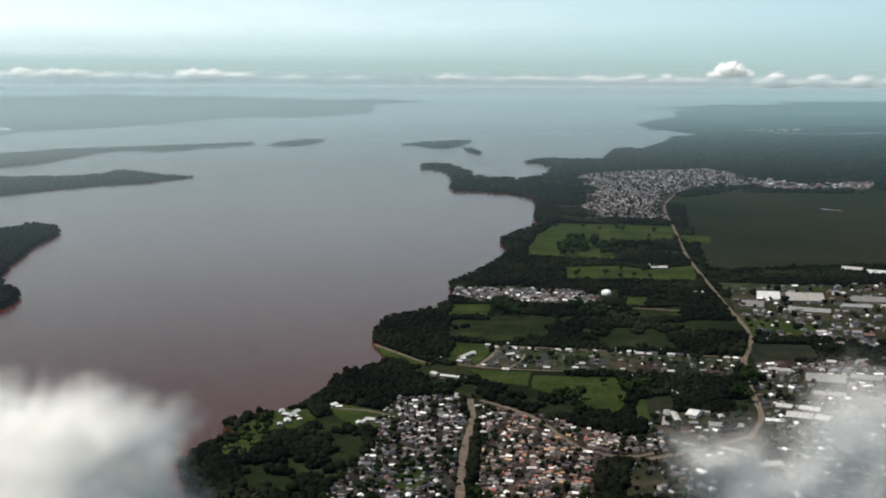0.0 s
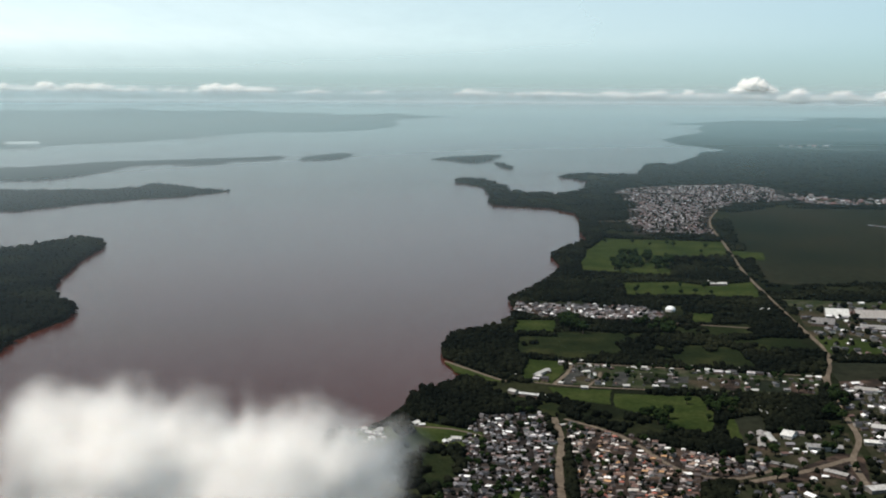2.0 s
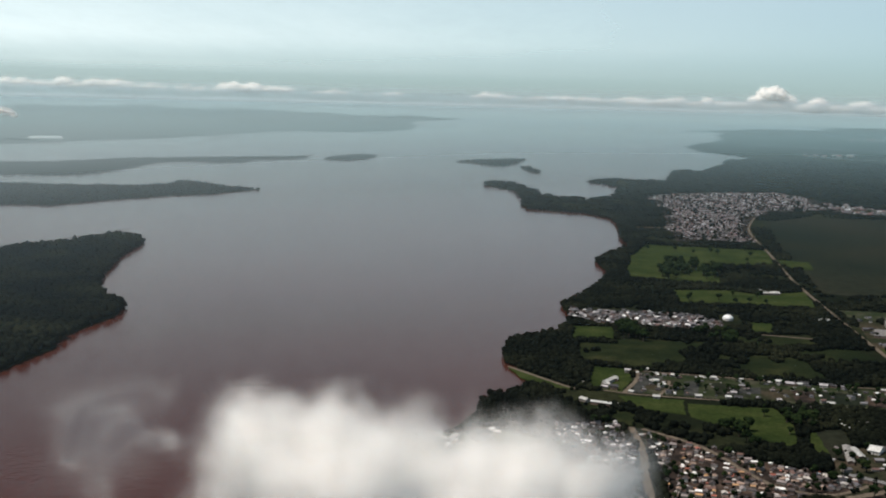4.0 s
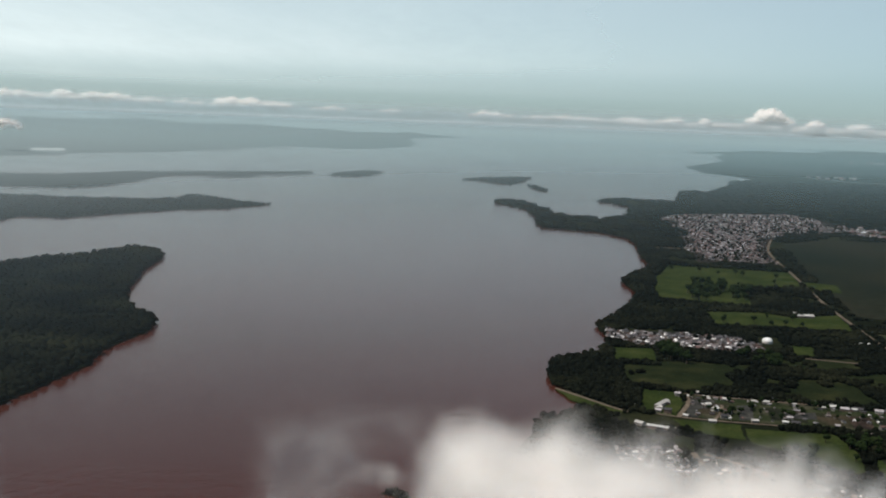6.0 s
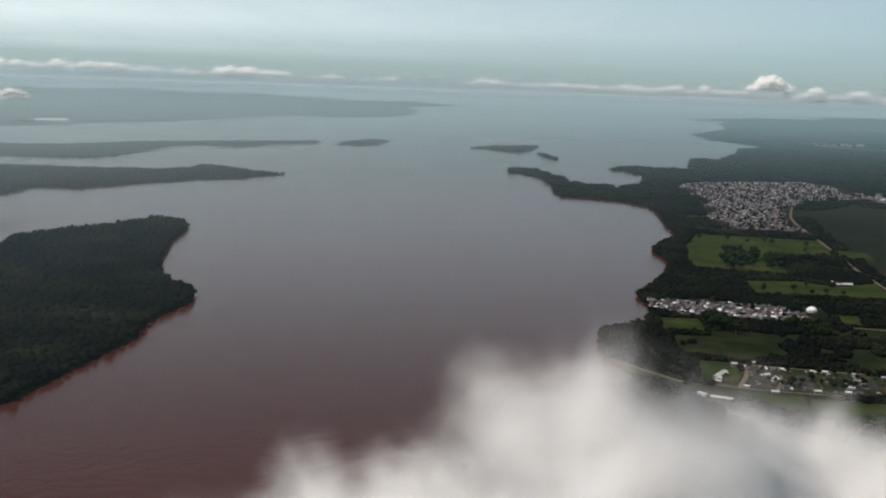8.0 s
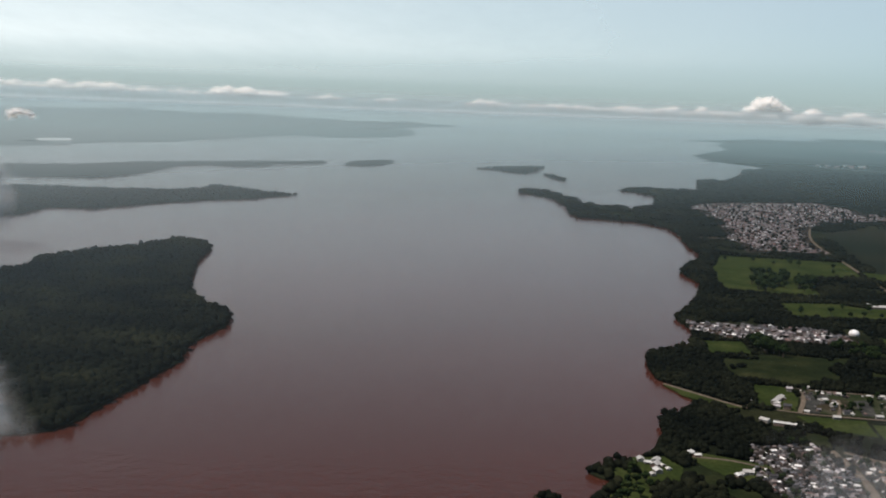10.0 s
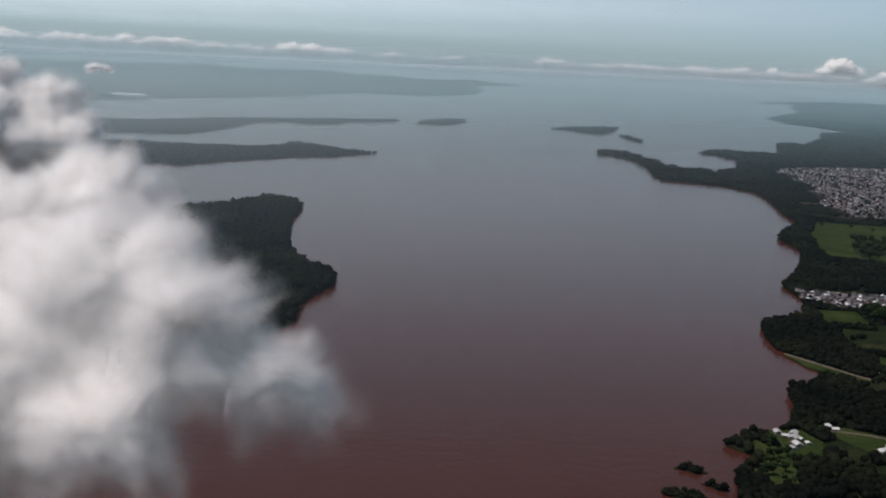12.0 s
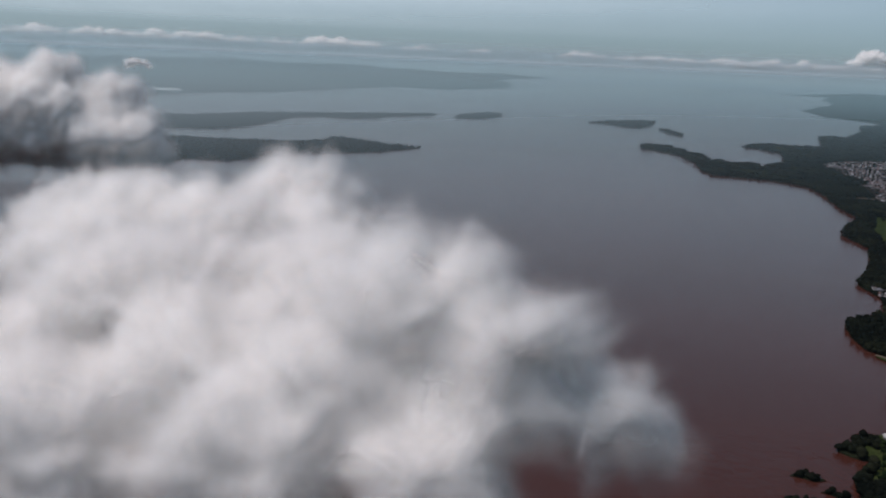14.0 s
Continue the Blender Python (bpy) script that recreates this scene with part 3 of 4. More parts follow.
YARDS = [(94.0, 383.9), (148.8, 392.3), (150.6, 338.8), (117.4, 307.6), (81.7, 307.2), (84.7, 338.0)], [(74.2, 275.6), (97.5, 278.7), (124.6, 250.3), (91.4, 181.0), (55.4, 180.8), (68.1, 249.8)], [(43.0, 234.6), (63.3, 235.3), (57.7, 198.1), (53.0, 184.7), (29.2, 184.0), (33.6, 203.2)]
for k, o in enumerate(YARDS):
    tagged(slab("yard", wavy(o, 3, 0.6, k + 60), LAND + 0.03 + 0.005 * k, LAND - 0.2, M_YARD), "worn grassy works yards", "ground", kind="structure")
PLAIN = [(140, 693), (177, 730), (268, 721), (377, 706), (257, 438), (165, 436), (106, 425), (98, 432), (116, 559)]
ROADSIDE = [(216, 836), (241, 794), (294, 809), (275, 756), (226, 743), (201, 763)]
OPEN = MEADOWS + [[(50.2, 381.1), (57.6, 381.2), (54.9, 362.9), (47.8, 362.8)], *[o for o, m in PLOTS[-3:]], PLAIN, [(12.7, 295.7), (30.8, 292.0), (51.3, 287.2), (71.6, 281.4), (66.3, 265.2), (36.4, 269.1), (10.9, 274.4)], TOWN_WEST, TOWN_EAST, TOWN_STRIP, TOWN_FAR, ROADSIDE, *YARDS]


def woodland(name, x0, x1, y0, y1, gap, level, cut, seed, tall=0.85):
    x, y = spread(x0, x1, y0, y1, gap)
    keep = inside(MAINLAND, x, y)
    x, y = x[keep], y[keep]
    keep = np.ones(len(x), bool)
    for o in OPEN:
        keep &= ~inside(o, x, y) & ~inside(o, x, y + 1.6)
    for line, w in ROADS:
        keep &= seg_dist(line, x, y) > w * 0.5 + 0.45 * gap
    near_shore = seg_dist(SHORE_NEAR + SHORE_MID, x, y) < 9
    thick = patchy(x, y, 0.035, seed) + 0.35 * patchy(x, y, 0.2, seed + 3)
    rough = np.full(len(x), cut)
    for o in SCRUB:
        rough[inside(o, x, y)] = 0.06
    keep &= near_shore | (thick > rough)
    x, y = x[keep], y[keep]
    o = crowns(name, x, y, gap * rng.uniform(1.0, 1.75, len(x)), level, tall=tall)
    return tagged(o, "dense dark green tropical woodland canopy", "woods", kind="stuff")


woodland("near_woods", -75, 60, 150, 226, 1.02, 2, -0.30, 1)
woodland("shore_woods", -75, 60, 226, 330, 0.95, 1, -0.30, 1)
woodland("bank_woods", -60, 250, 330, 480, 1.15, 1, -0.25, 2, 0.62)
woodland("side_woods", 60, 260, 150, 330, 1.2, 1, 0.05, 3, 0.7)
woodland("back_woods", -20, 420, 480, 760, 1.7, 1, -0.05, 4, 0.6)
woodland("cape_woods", -60, 700, 760, 1500, 5.6, 1, -0.15, 5, 0.2)

for nm, o, gap in (("island_woods", ISLE_NEAR, 1.55), ("spit_woods", ISLE_SPIT, 3.2), ("long_island_woods", ISLE_LONG, 4.5), ("oval_woods", ISLE_OVAL, 4.5),
                   ("flat_woods", ISLE_FLAT, 4.5), ("islet_woods", ISLE_TINY, 4.0)):
    b = np.array(o)
    x, y = spread(b[:, 0].min(), b[:, 0].max(), b[:, 1].min(), b[:, 1].max(), gap)
    keep = inside(o, x, y)
    x, y = x[keep], y[keep]
    size = gap * rng.uniform(1.0, 1.7, len(x)) * (1.0 if nm == "island_woods" else 0.7)
    tagged(crowns(nm, x, y, size, 1, tall=0.8 if gap < 2 else 0.35), "dark woods covering a river island", "woods", kind="stuff")

REEDS = [(-53.6, 211.6), (-52.4, 213.4), (-49.8, 213.0), (-48.4, 210.6), (-50.2, 209.6), (-51.8, 210.8)], [(-50.4, 205.0), (-48.8, 206.2), (-46.6, 205.2), (-46.2, 202.8), (-47.8, 202.2), (-48.8, 204.0)], [(-57.2, 200.4), (-55.4, 202.2), (-52.0, 201.2), (-50.2, 198.4), (-52.6, 196.8), (-55.6, 198.0)]
for o in REEDS:
    tagged(slab("islet", wavy(o, 1.0, 0.4, 70), 0.1, -1, M_LAND), "tiny wooded islet by the bank", "island", kind="structure")
    b = np.array(o)
    x, y = spread(b[:, 0].min(), b[:, 0].max(), b[:, 1].min(), b[:, 1].max(), 0.9)
    keep = inside(o, x, y)
    tagged(crowns("islet_bushes", x[keep], y[keep], rng.uniform(0.55, 1.25, keep.sum()), 2, 0.1, 0.7), "dark bushes on a tiny islet", "bushes", kind="stuff")


# ---- single trees ----
def tree_model(seed, name="tree"):
    r = random.Random(seed)
    root = new(name, None)
    bm = bmesh.new()
    bmesh.ops.create_cone(bm, cap_ends=True, segments=7, radius1=0.09, radius2=0.04, depth=0.7, matrix=Matrix.Translation((0, 0, 0.35)))
    for k in range(4):
        a = k * 1.6 + r.random()
        m = Matrix.Translation((0.12 * math.cos(a), 0.12 * math.sin(a), 0.72)) @ Matrix.Rotation(a, 4, "Z") @ Matrix.Rotation(0.7, 4, "Y")
        bmesh.ops.create_cone(bm, cap_ends=True, segments=5, radius1=0.035, radius2=0.015, depth=0.4, matrix=m)
    me = bpy.data.meshes.new("trunk")
    bm.to_mesh(me)
    bm.free()
    me.materials.append(M_BARK)
    new("trunk", me).parent = root
    v, f = BALLS[2]
    vs, fs = [], []
    for k in range(9):
        a, d = r.uniform(0, 6.28), r.uniform(0.1, 0.42)
        c = np.array([d * math.cos(a), d * math.sin(a), r.uniform(0.65, 1.25)])
        q = v * (1 + rng.normal(0, 0.17, (len(v), 1))) * np.array([r.uniform(0.2, 0.34), r.uniform(0.2, 0.34), r.uniform(0.17, 0.27)]) + c
        fs.append(f + len(v) * k)
        vs.append(q)
    new("crown", fast_mesh("crown", np.vstack(vs), np.vstack(fs), M_TREE)).parent = root
    return tagged(root, "dark green broad-crowned tree standing in open ground", "tree", "trees in the open")


TREES = [tree_model(k) for k in range(4)]
spots = []


def plant(x, y, size, z=LAND + 0.05):
    spots.append((x, y))
    k = len(spots) - 1
    m = pose(x, y, z, 0, 0, rng.uniform(0, 360)) @ Matrix.Scale(size, 4)
    if k < 4:
        TREES[k].matrix_basis = m
    else:
        t = copy_thing(TREES[k % 4], m)
        t.matrix_basis = m


def plant_in(poly, n, lo, hi, seed):
    r = np.random.default_rng(seed)
    b = np.array(poly)
    done = 0
    while done < n:
        x, y = r.uniform(b[:, 0].min(), b[:, 0].max()), r.uniform(b[:, 1].min(), b[:, 1].max())
        if inside(poly, np.array([x]), np.array([y]))[0]:
            plant(x, y, r.uniform(lo, hi))
            done += 1


plant_in(MEADOWS[0], 16, 1.2, 2.2, 1)
plant_in([(49, 497), (74, 494), (67, 452), (44, 454)], 45, 2.0, 3.2, 2)
plant_in(MEADOWS[1], 9, 1.0, 1.8, 3)
plant_in([(14.8, 353.0), (23.1, 350.3), (21.2, 333.1), (14.4, 335.5)], 18, 1.8, 2.6, 4)
plant_in([(36.8, 350.5), (48.3, 347.9), (45.0, 329.3), (35.7, 332.4)], 18, 1.6, 2.4, 5)
plant_in([(24.4, 247.0), (30.3, 245.7), (28.0, 231.1), (23.7, 233.9)], 12, 1.5, 2.2, 6)
plant_in([(39.2, 256.7), (46.2, 257.3), (44.2, 245.8), (38.3, 246.7)], 14, 1.3, 2.0, 7)
plant_in([(12.7, 294.4), (70.6, 280.2), (65.9, 266.2), (10.9, 275.0)], 55, 0.7, 1.4, 8)
plant_in(MEADOWS[4], 5, 0.8, 1.4, 9)
plant_in(TOWN_WEST, 60, 0.8, 1.5, 10)
plant_in(TOWN_EAST, 60, 0.8, 1.4, 11)
plant_in(MEADOWS[7], 16, 0.8, 1.5, 12)
plant_in(YARDS[2], 25, 1.0, 1.8, 13)
plant_in([(68.1, 270.0), (73.4, 267.3), (65.7, 240.7), (62.1, 245.1)], 14, 1.2, 2.2, 14)


for o, gap, n in ((TOWN_WEST, 1.6, 0.5), (TOWN_EAST, 1.8, 0.36), (TOWN_STRIP, 2.4, 0.25), (TOWN_FAR, 3.0, 0.3), (YARDS[1], 2.6, 0.3), (YARDS[2], 2.2, 0.35), (YARDS[0], 3.5, 0.25)):
    b = np.array(o)
    x, y = spread(b[:, 0].min(), b[:, 0].max(), b[:, 1].min(), b[:, 1].max(), gap)
    keep = inside(o, x, y) & (rng.random(len(x)) < n)
    for line, w in ROADS:
        keep &= seg_dist(line, x, y) > w * 0.5 + 0.3
    tagged(crowns("garden_bushes", x[keep], y[keep], rng.uniform(0.5, 1.0, keep.sum()) * gap * 0.6, 1), "dark garden bushes and low trees between houses", "bushes", kind="stuff")


# ---- houses ----
def gable(l, w, h, rise, over):
    """Walls and roof of a plain gabled house as two lists of verts and faces."""
    a, b = l / 2, w / 2
    wall = ([(-a, -b, 0), (a, -b, 0), (a, b, 0), (-a, b, 0), (-a, -b, h), (a, -b, h), (a, b, h), (-a, b, h), (-a, 0, h + rise), (a, 0, h + rise)],
            [(0, 1, 5, 4), (2, 3, 7, 6), (1, 2, 6, 9, 5), (3, 0, 4, 8, 7)])
    a, b, d = a + over, b + over, over * rise / (w / 2)
    t = 0.035
    roof = ([(-a, -b, h - d), (a, -b, h - d), (a, 0, h + rise), (-a, 0, h + rise), (a, b, h - d), (-a, b, h - d),
             (-a, -b, h - d + t), (a, -b, h - d + t), (a, 0, h + rise + t), (-a, 0, h + rise + t), (a, b, h - d + t), (-a, b, h - d + t)],
            [(6, 7, 8, 9), (9, 8, 10, 11), (0, 3, 2, 1), (3, 5, 4, 2), (0, 1, 7, 6), (4, 5, 11, 10), (1, 2, 8, 7), (2, 4, 10, 8), (5, 3, 9, 11), (3, 0, 6, 9)])
    return wall, roof


def openings(l, w, h):
    """Door and windows standing a little out of the two long walls."""
    vs, fs = [], []
    for side in (-1, 1):
        y = side * (w / 2 + 0.006)
        for k, (x, ww, z0, z1) in enumerate(((-l * 0.28, 0.13, h * 0.35, h * 0.75), (0.02, 0.10, 0.0, h * 0.72), (l * 0.28, 0.13, h * 0.35, h * 0.75))):
            o = len(vs)
            vs += [(x - ww / 2, y, z0), (x + ww / 2, y, z0), (x + ww / 2, y, z1), (x - ww / 2, y, z1)]
            fs.append((o, o + 1, o + 2, o + 3) if side < 0 else (o + 3, o + 2, o + 1, o))
    return vs, fs


M_DARK = earth("dark_openings", [(0.3, (0.02, 0.02, 0.02)), (0.7, (0.05, 0.045, 0.04))], 2.0, 8.0, rough=0.4)


def building(name, l, w, h, rise, over, roof_mat, wall_mat, label, category, group):
    root = new(name, None)
    wall, roof = gable(l, w, h, rise, over)
    new("wall", mesh_of("wall", *wall, wall_mat)).parent = root
    new("roof", mesh_of("roof", *roof, roof_mat)).parent = root
    new("doors_and_windows", mesh_of("openings", *openings(l, w, h), M_DARK)).parent = root
    return tagged(root, label, category, group)


SIZES = [(1.25, 0.85, 0.36, 0.2, "small one-storey house with a sheet roof"), (0.95, 0.8, 0.34, 0.14, "squat little house with a low roof"),
         (1.6, 0.9, 0.38, 0.22, "long low house with a gabled roof"), (1.1, 1.0, 0.62, 0.2, "two-storey house with a gabled roof")]
KINDS = [building("house", l, w, h, r, 0.07, M_ROOF, M_WALL, lab, "house", "village houses")
         for l, w, h, r, lab in SIZES]
WHITES = [building("house", l, w, h, r, 0.07, M_WHITE, M_WALL, "white-roofed house standing alone in its plot", "house", "village houses") for l, w, h, r in ((1.3, 0.85, 0.38, 0.2), (1.0, 0.8, 0.36, 0.16))]
TILED = [building("house", l, w, h, r, 0.07, M_TILE, M_WALL, "clay-coloured " + lab.replace("a sheet roof", "a tiled roof"), "house", "village houses") for l, w, h, r, lab in SIZES]
MODELS = KINDS + WHITES + TILED
used = [False] * 10
FAR_HOUSES = []


def house_at(x, y, angle, size, kind, thing):
    m = pose(x, y, LAND + 0.05, 0, 0, angle) @ Matrix.Scale(size, 4)
    if not thing:
        FAR_HOUSES.append((x, y, angle, size, kind))
    elif used[kind]:
        copy_thing(MODELS[kind], m).matrix_basis = m
    else:
        MODELS[kind].matrix_basis, used[kind] = m, True


def settle(poly, gap_u, gap_v, turn, size, near=0, skip=0.14, street=7, seed=1, ragged=0.0, first=0):
    """Houses in rows on both sides of narrow streets, none quite in line."""
    r = np.random.default_rng(seed)
    b = np.array(poly)
    c = b.mean(0)
    R = np.hypot(*(b - c).T).max()
    ca, sa = math.cos(radians(turn)), math.sin(radians(turn))
    us, vs = np.arange(-R, R, gap_u), np.arange(-R, R, gap_v)
    out = []
    for j, v in enumerate(vs):
        for i, u in enumerate(us):
            if i % street == 0 or r.random() < skip:
                continue
            uu, vv = u + r.uniform(-0.32, 0.32) * gap_u, v + r.uniform(-0.36, 0.36) * gap_v
            out.append((c[0] + uu * ca - vv * sa, c[1] + uu * sa + vv * ca))
    q = np.array(out)
    keep = inside(poly, q[:, 0], q[:, 1])
    for line, w in ROADS:
        keep &= seg_dist(line, q[:, 0], q[:, 1]) > w * 0.5 + 0.5
    if ragged:
        keep &= patchy(q[:, 0], q[:, 1], 0.03, seed) + 0.08 * seg_dist(poly + poly[:1], q[:, 0], q[:, 1]) > ragged
    q = q[keep]
    order = np.argsort(q[:, 1])
    for k, i in enumerate(order):
        house_at(q[i, 0], q[i, 1], turn + 90 * r.integers(0, 2) + r.normal(0, 14), size * r.uniform(0.6, 1.45), first + int(r.choice(4, p=[0.35, 0.35, 0.2, 0.1])), k < near)


settle(TOWN_WEST, 1.12, 1.36, 4, 0.68, near=150, seed=1, skip=0.2)
settle(TOWN_EAST, 1.15, 1.4, -12, 0.72, near=150, seed=2, skip=0.18, first=6)
settle(TOWN_STRIP, 1.15, 1.6, 8, 0.86, seed=3, skip=0.08, street=11)
settle(TOWN_FAR, 1.5, 2.1, 15, 0.8, seed=4, skip=0.3, ragged=0.38, street=5)
settle(ROADSIDE, 3.0, 4.5, 5, 1.7, seed=5, skip=0.4)
settle([(470, 1847), (538, 1783), (494, 1638), (429, 1672)], 14, 22, 5, 4.5, seed=6, skip=0.55)
settle([(846, 2809), (980, 2668), (896, 2438), (743, 2467)], 22, 40, 5, 6.5, seed=7, skip=0.6)
settle(YARDS[1], 1.9, 2.3, 8, 0.95, seed=10, skip=0.3)
settle(YARDS[2], 2.3, 2.9, 8, 0.95, seed=11, skip=0.5)
settle(YARDS[0], 2.6, 3.0, 8, 1.25, seed=12, skip=0.62)
settle([(12.7, 294.4), (30.7, 290.7), (51.1, 286.0), (71.0, 280.2), (66.3, 266.2), (36.5, 270.2), (11.3, 275.0)], 2.3, 2.6, -3, 0.75, seed=14, skip=0.5)
settle([(90.2, 281.6), (107.8, 281.7), (92.7, 240.9), (87.8, 249.9)], 2.4, 3.0, 10, 1.5, seed=8, skip=0.3)
settle([(94.3, 314.5), (110.9, 318.4), (117.4, 307.6), (110.1, 287.8), (95.5, 293.9)], 2.4, 3.2, 10, 1.5, seed=9, skip=0.5)

r = np.random.default_rng(21)
for line, side in ((ROADS[5][0], (1, -1)), (ROADS[6][0], (-1, 1))):
    for (ax, ay), (bx, by) in zip(line[:-1], line[1:]):
        L = math.hypot(bx - ax, by - ay)
        for d in np.arange(1, L, 2.2):
            if r.random() < (0.62 if line is ROADS[5][0] else 0.2):
                continue
            s = r.choice(side, p=[0.7, 0.3]) * r.uniform(1.1, 3.2)
            x, y = ax + (bx - ax) * d / L - (by - ay) / L * s, ay + (by - ay) * d / L + (bx - ax) / L * s
            house_at(x, y, math.degrees(math.atan2(by - ay, bx - ax)) + r.normal(0, 8), r.uniform(0.8, 1.5), int(r.choice(6, p=[0.12, 0.12, 0.1, 0.06, 0.3, 0.3])), True)
LONE = [(-32.6, 233.4), (-31.6, 231.6), (-30.4, 230.2), (-29.2, 230.3), (-30.6, 226.6), (-31.8, 224.6), (-29.8, 233.0), (-28.4, 228.2), (-22.7, 238.4), (-21.4, 237.4), (-16.4, 225.6), (-15.4, 226.8), (-14.3, 227.6), (5.0, 280.7), (7.6, 285.5), (16.9, 285.6), (17.6, 280.8), (6.9, 238.4), (76, 429), (80, 432), (80, 426), (82.8, 303.1), (84.8, 303.1), (14.7, 269.5), (-1.7, 265.0)]
for k, (x, y) in enumerate(LONE):
    house_at(x, y, r.uniform(0, 180), r.uniform(1.0, 1.6), 4 + k % 2, True)

# the houses past those that can be picked apart
def crowd(name, homes, roof_mat, label):
    wv, wf, rv, rf = [], [], [], []
    for x, y, a, s, kind in homes:
        l, w, h, rise = SIZES[kind % 6][:4]
        ca, sa = math.cos(radians(a)) * s, math.sin(radians(a)) * s
        for (vv, ff), (V, F) in zip(gable(l, w, h, rise, 0.07), ((wv, wf), (rv, rf))):
            o = len(V)
            V += [(x + p[0] * ca - p[1] * sa, y + p[0] * sa + p[1] * ca, LAND + 0.05 + p[2] * s) for p in vv]
            F += [tuple(i + o for i in f) for f in ff]
    town = new(name, None)
    new("walls", mesh_of("walls", wv, wf, M_WALLS)).parent = town
    new("roofs", mesh_of("roofs", rv, rf, roof_mat)).parent = town
    return tagged(town, label, "houses", kind="stuff")


crowd("clay_village", [h for h in FAR_HOUSES if h[4] >= 6], paint("roofing_clay_crowd", ROOFS_EAST, islands=True), "crowded small houses with clay and tan roofs")
crowd("village", [h for h in FAR_HOUSES if h[1] < 460 and h[4] < 6], paint("roofing_crowd", ROOFS, islands=True), "crowded small houses with dark and white sheet roofs")
crowd("town", [h for h in FAR_HOUSES if h[1] >= 460], M_ROOFS, "crowded little houses of the towns along the bank")


# ---- sheds ----
def shed(ends, width, mat, label, h=0.7):
    (ax, ay), (bx, by) = ends
    l = math.hypot(bx - ax, by - ay)
    root = building("shed", l, width, h, width * 0.14, 0.12, mat, M_WALL, label, "shed", "works sheds")
    n = int(l / 0.8)
    for k in range(1, n):
        x = -l / 2 + l * k / n
        t = width * 0.14 / (width / 2)
        vs, fs = [], []
        for sgn in (-1, 1):
            o = len(vs)
            e = width / 2 + 0.1
            z0, z1 = h - 0.1 * t + 0.04, h + width * 0.14 + 0.04
            vs += [(x - 0.03, sgn * e, z0), (x + 0.03, sgn * e, z0), (x + 0.03, 0, z1), (x - 0.03, 0, z1),
                   (x - 0.03, sgn * e, z0 + 0.05), (x + 0.03, sgn * e, z0 + 0.05), (x + 0.03, 0, z1 + 0.05), (x - 0.03, 0, z1 + 0.05)]
            fs += [(o + 4, o + 5, o + 6, o + 7), (o, o + 4, o + 7, o + 3), (o + 1, o + 2, o + 6, o + 5), (o, o + 1, o + 5, o + 4)]
        new("roof_rib", mesh_of("roof_rib", vs, fs, mat)).parent = root
    root.matrix_basis = pose((ax + bx) / 2, (ay + by) / 2, LAND + 0.04, 0, 0, math.degrees(math.atan2(by - ay, bx - ax)))
    return root


M_GREY = paint("grey_sheet", [(0.0, (0.24, 0.235, 0.23)), (0.35, (0.17, 0.16, 0.155)), (0.7, (0.32, 0.30, 0.28))])
WHITE_SHEDS = [
    ([(98.6, 366.6), (105.2, 365.2)], 10.0), ([(77.9, 373.2), (83.1, 372.2)], 1.6), ([(144, 422), (150, 418)], 6.0), ([(150, 414), (156, 411)], 6.0),
    ([(69.4, 231.6), (74.0, 229.6)], 4.2), ([(74.9, 229.6), (77.0, 227.6)], 3.6), ([(73.6, 236.6), (77.0, 234.4)], 3.0), ([(-0.4, 263.0), (5.6, 260.4)], 1.3),
    ([(50.0, 232.9), (51.8, 231.7)], 4.0), ([(46.6, 232.6), (46.4, 226.6)], 1.1), ([(69.2, 238.4), (72.0, 237.0)], 2.8), ([(64.0, 227.6), (67.6, 226.6)], 2.0), ([(55.0, 199.2), (59.2, 200.4)], 2.4),
    ([(4.3, 280.7), (7.6, 286.8)], 1.2), ([(75, 424), (81, 424)], 3.0), ([(50.2, 252.6), (50.0, 246.6)], 0.9),
]
GREY_SHEDS = [
    ([(106.6, 363.4), (117.6, 362.0)], 11.0), ([(90.6, 352.6), (96.6, 350.4)], 8.0), ([(126.2, 360.4), (136.8, 358.0)], 7.0), ([(102.1, 344.2), (113.2, 340.0)], 5.0),
    ([(52.0, 251.6), (57.1, 251.0)], 1.3), ([(52.1, 224.3), (58.4, 223.4)], 2.4), ([(40.3, 215.5), (46.3, 210.4)], 1.2),
    ([(51.1, 209.3), (54.1, 206.3)], 1.6), ([(76.1, 270.1), (80.7, 268.0)], 2.6), ([(82.4, 262.0), (90.4, 259.6)], 7.0), ([(45.6, 233.9), (43.3, 223.3)], 1.2),
    ([(93.0, 263.0), (99.0, 260.2)], 4.0), ([(80.0, 248.2), (86.0, 246.0)], 3.4), ([(88.0, 244.0), (93.0, 242.0)], 3.0), ([(120.0, 350.0), (128.0, 347.6)], 4.0),
]
for ends, w in WHITE_SHEDS:
    shed(ends, w, M_WHITE, "long shed with a white sheet roof")
for ends, w in GREY_SHEDS:
    shed(ends, w, M_GREY, "long shed with a weathered grey roof")


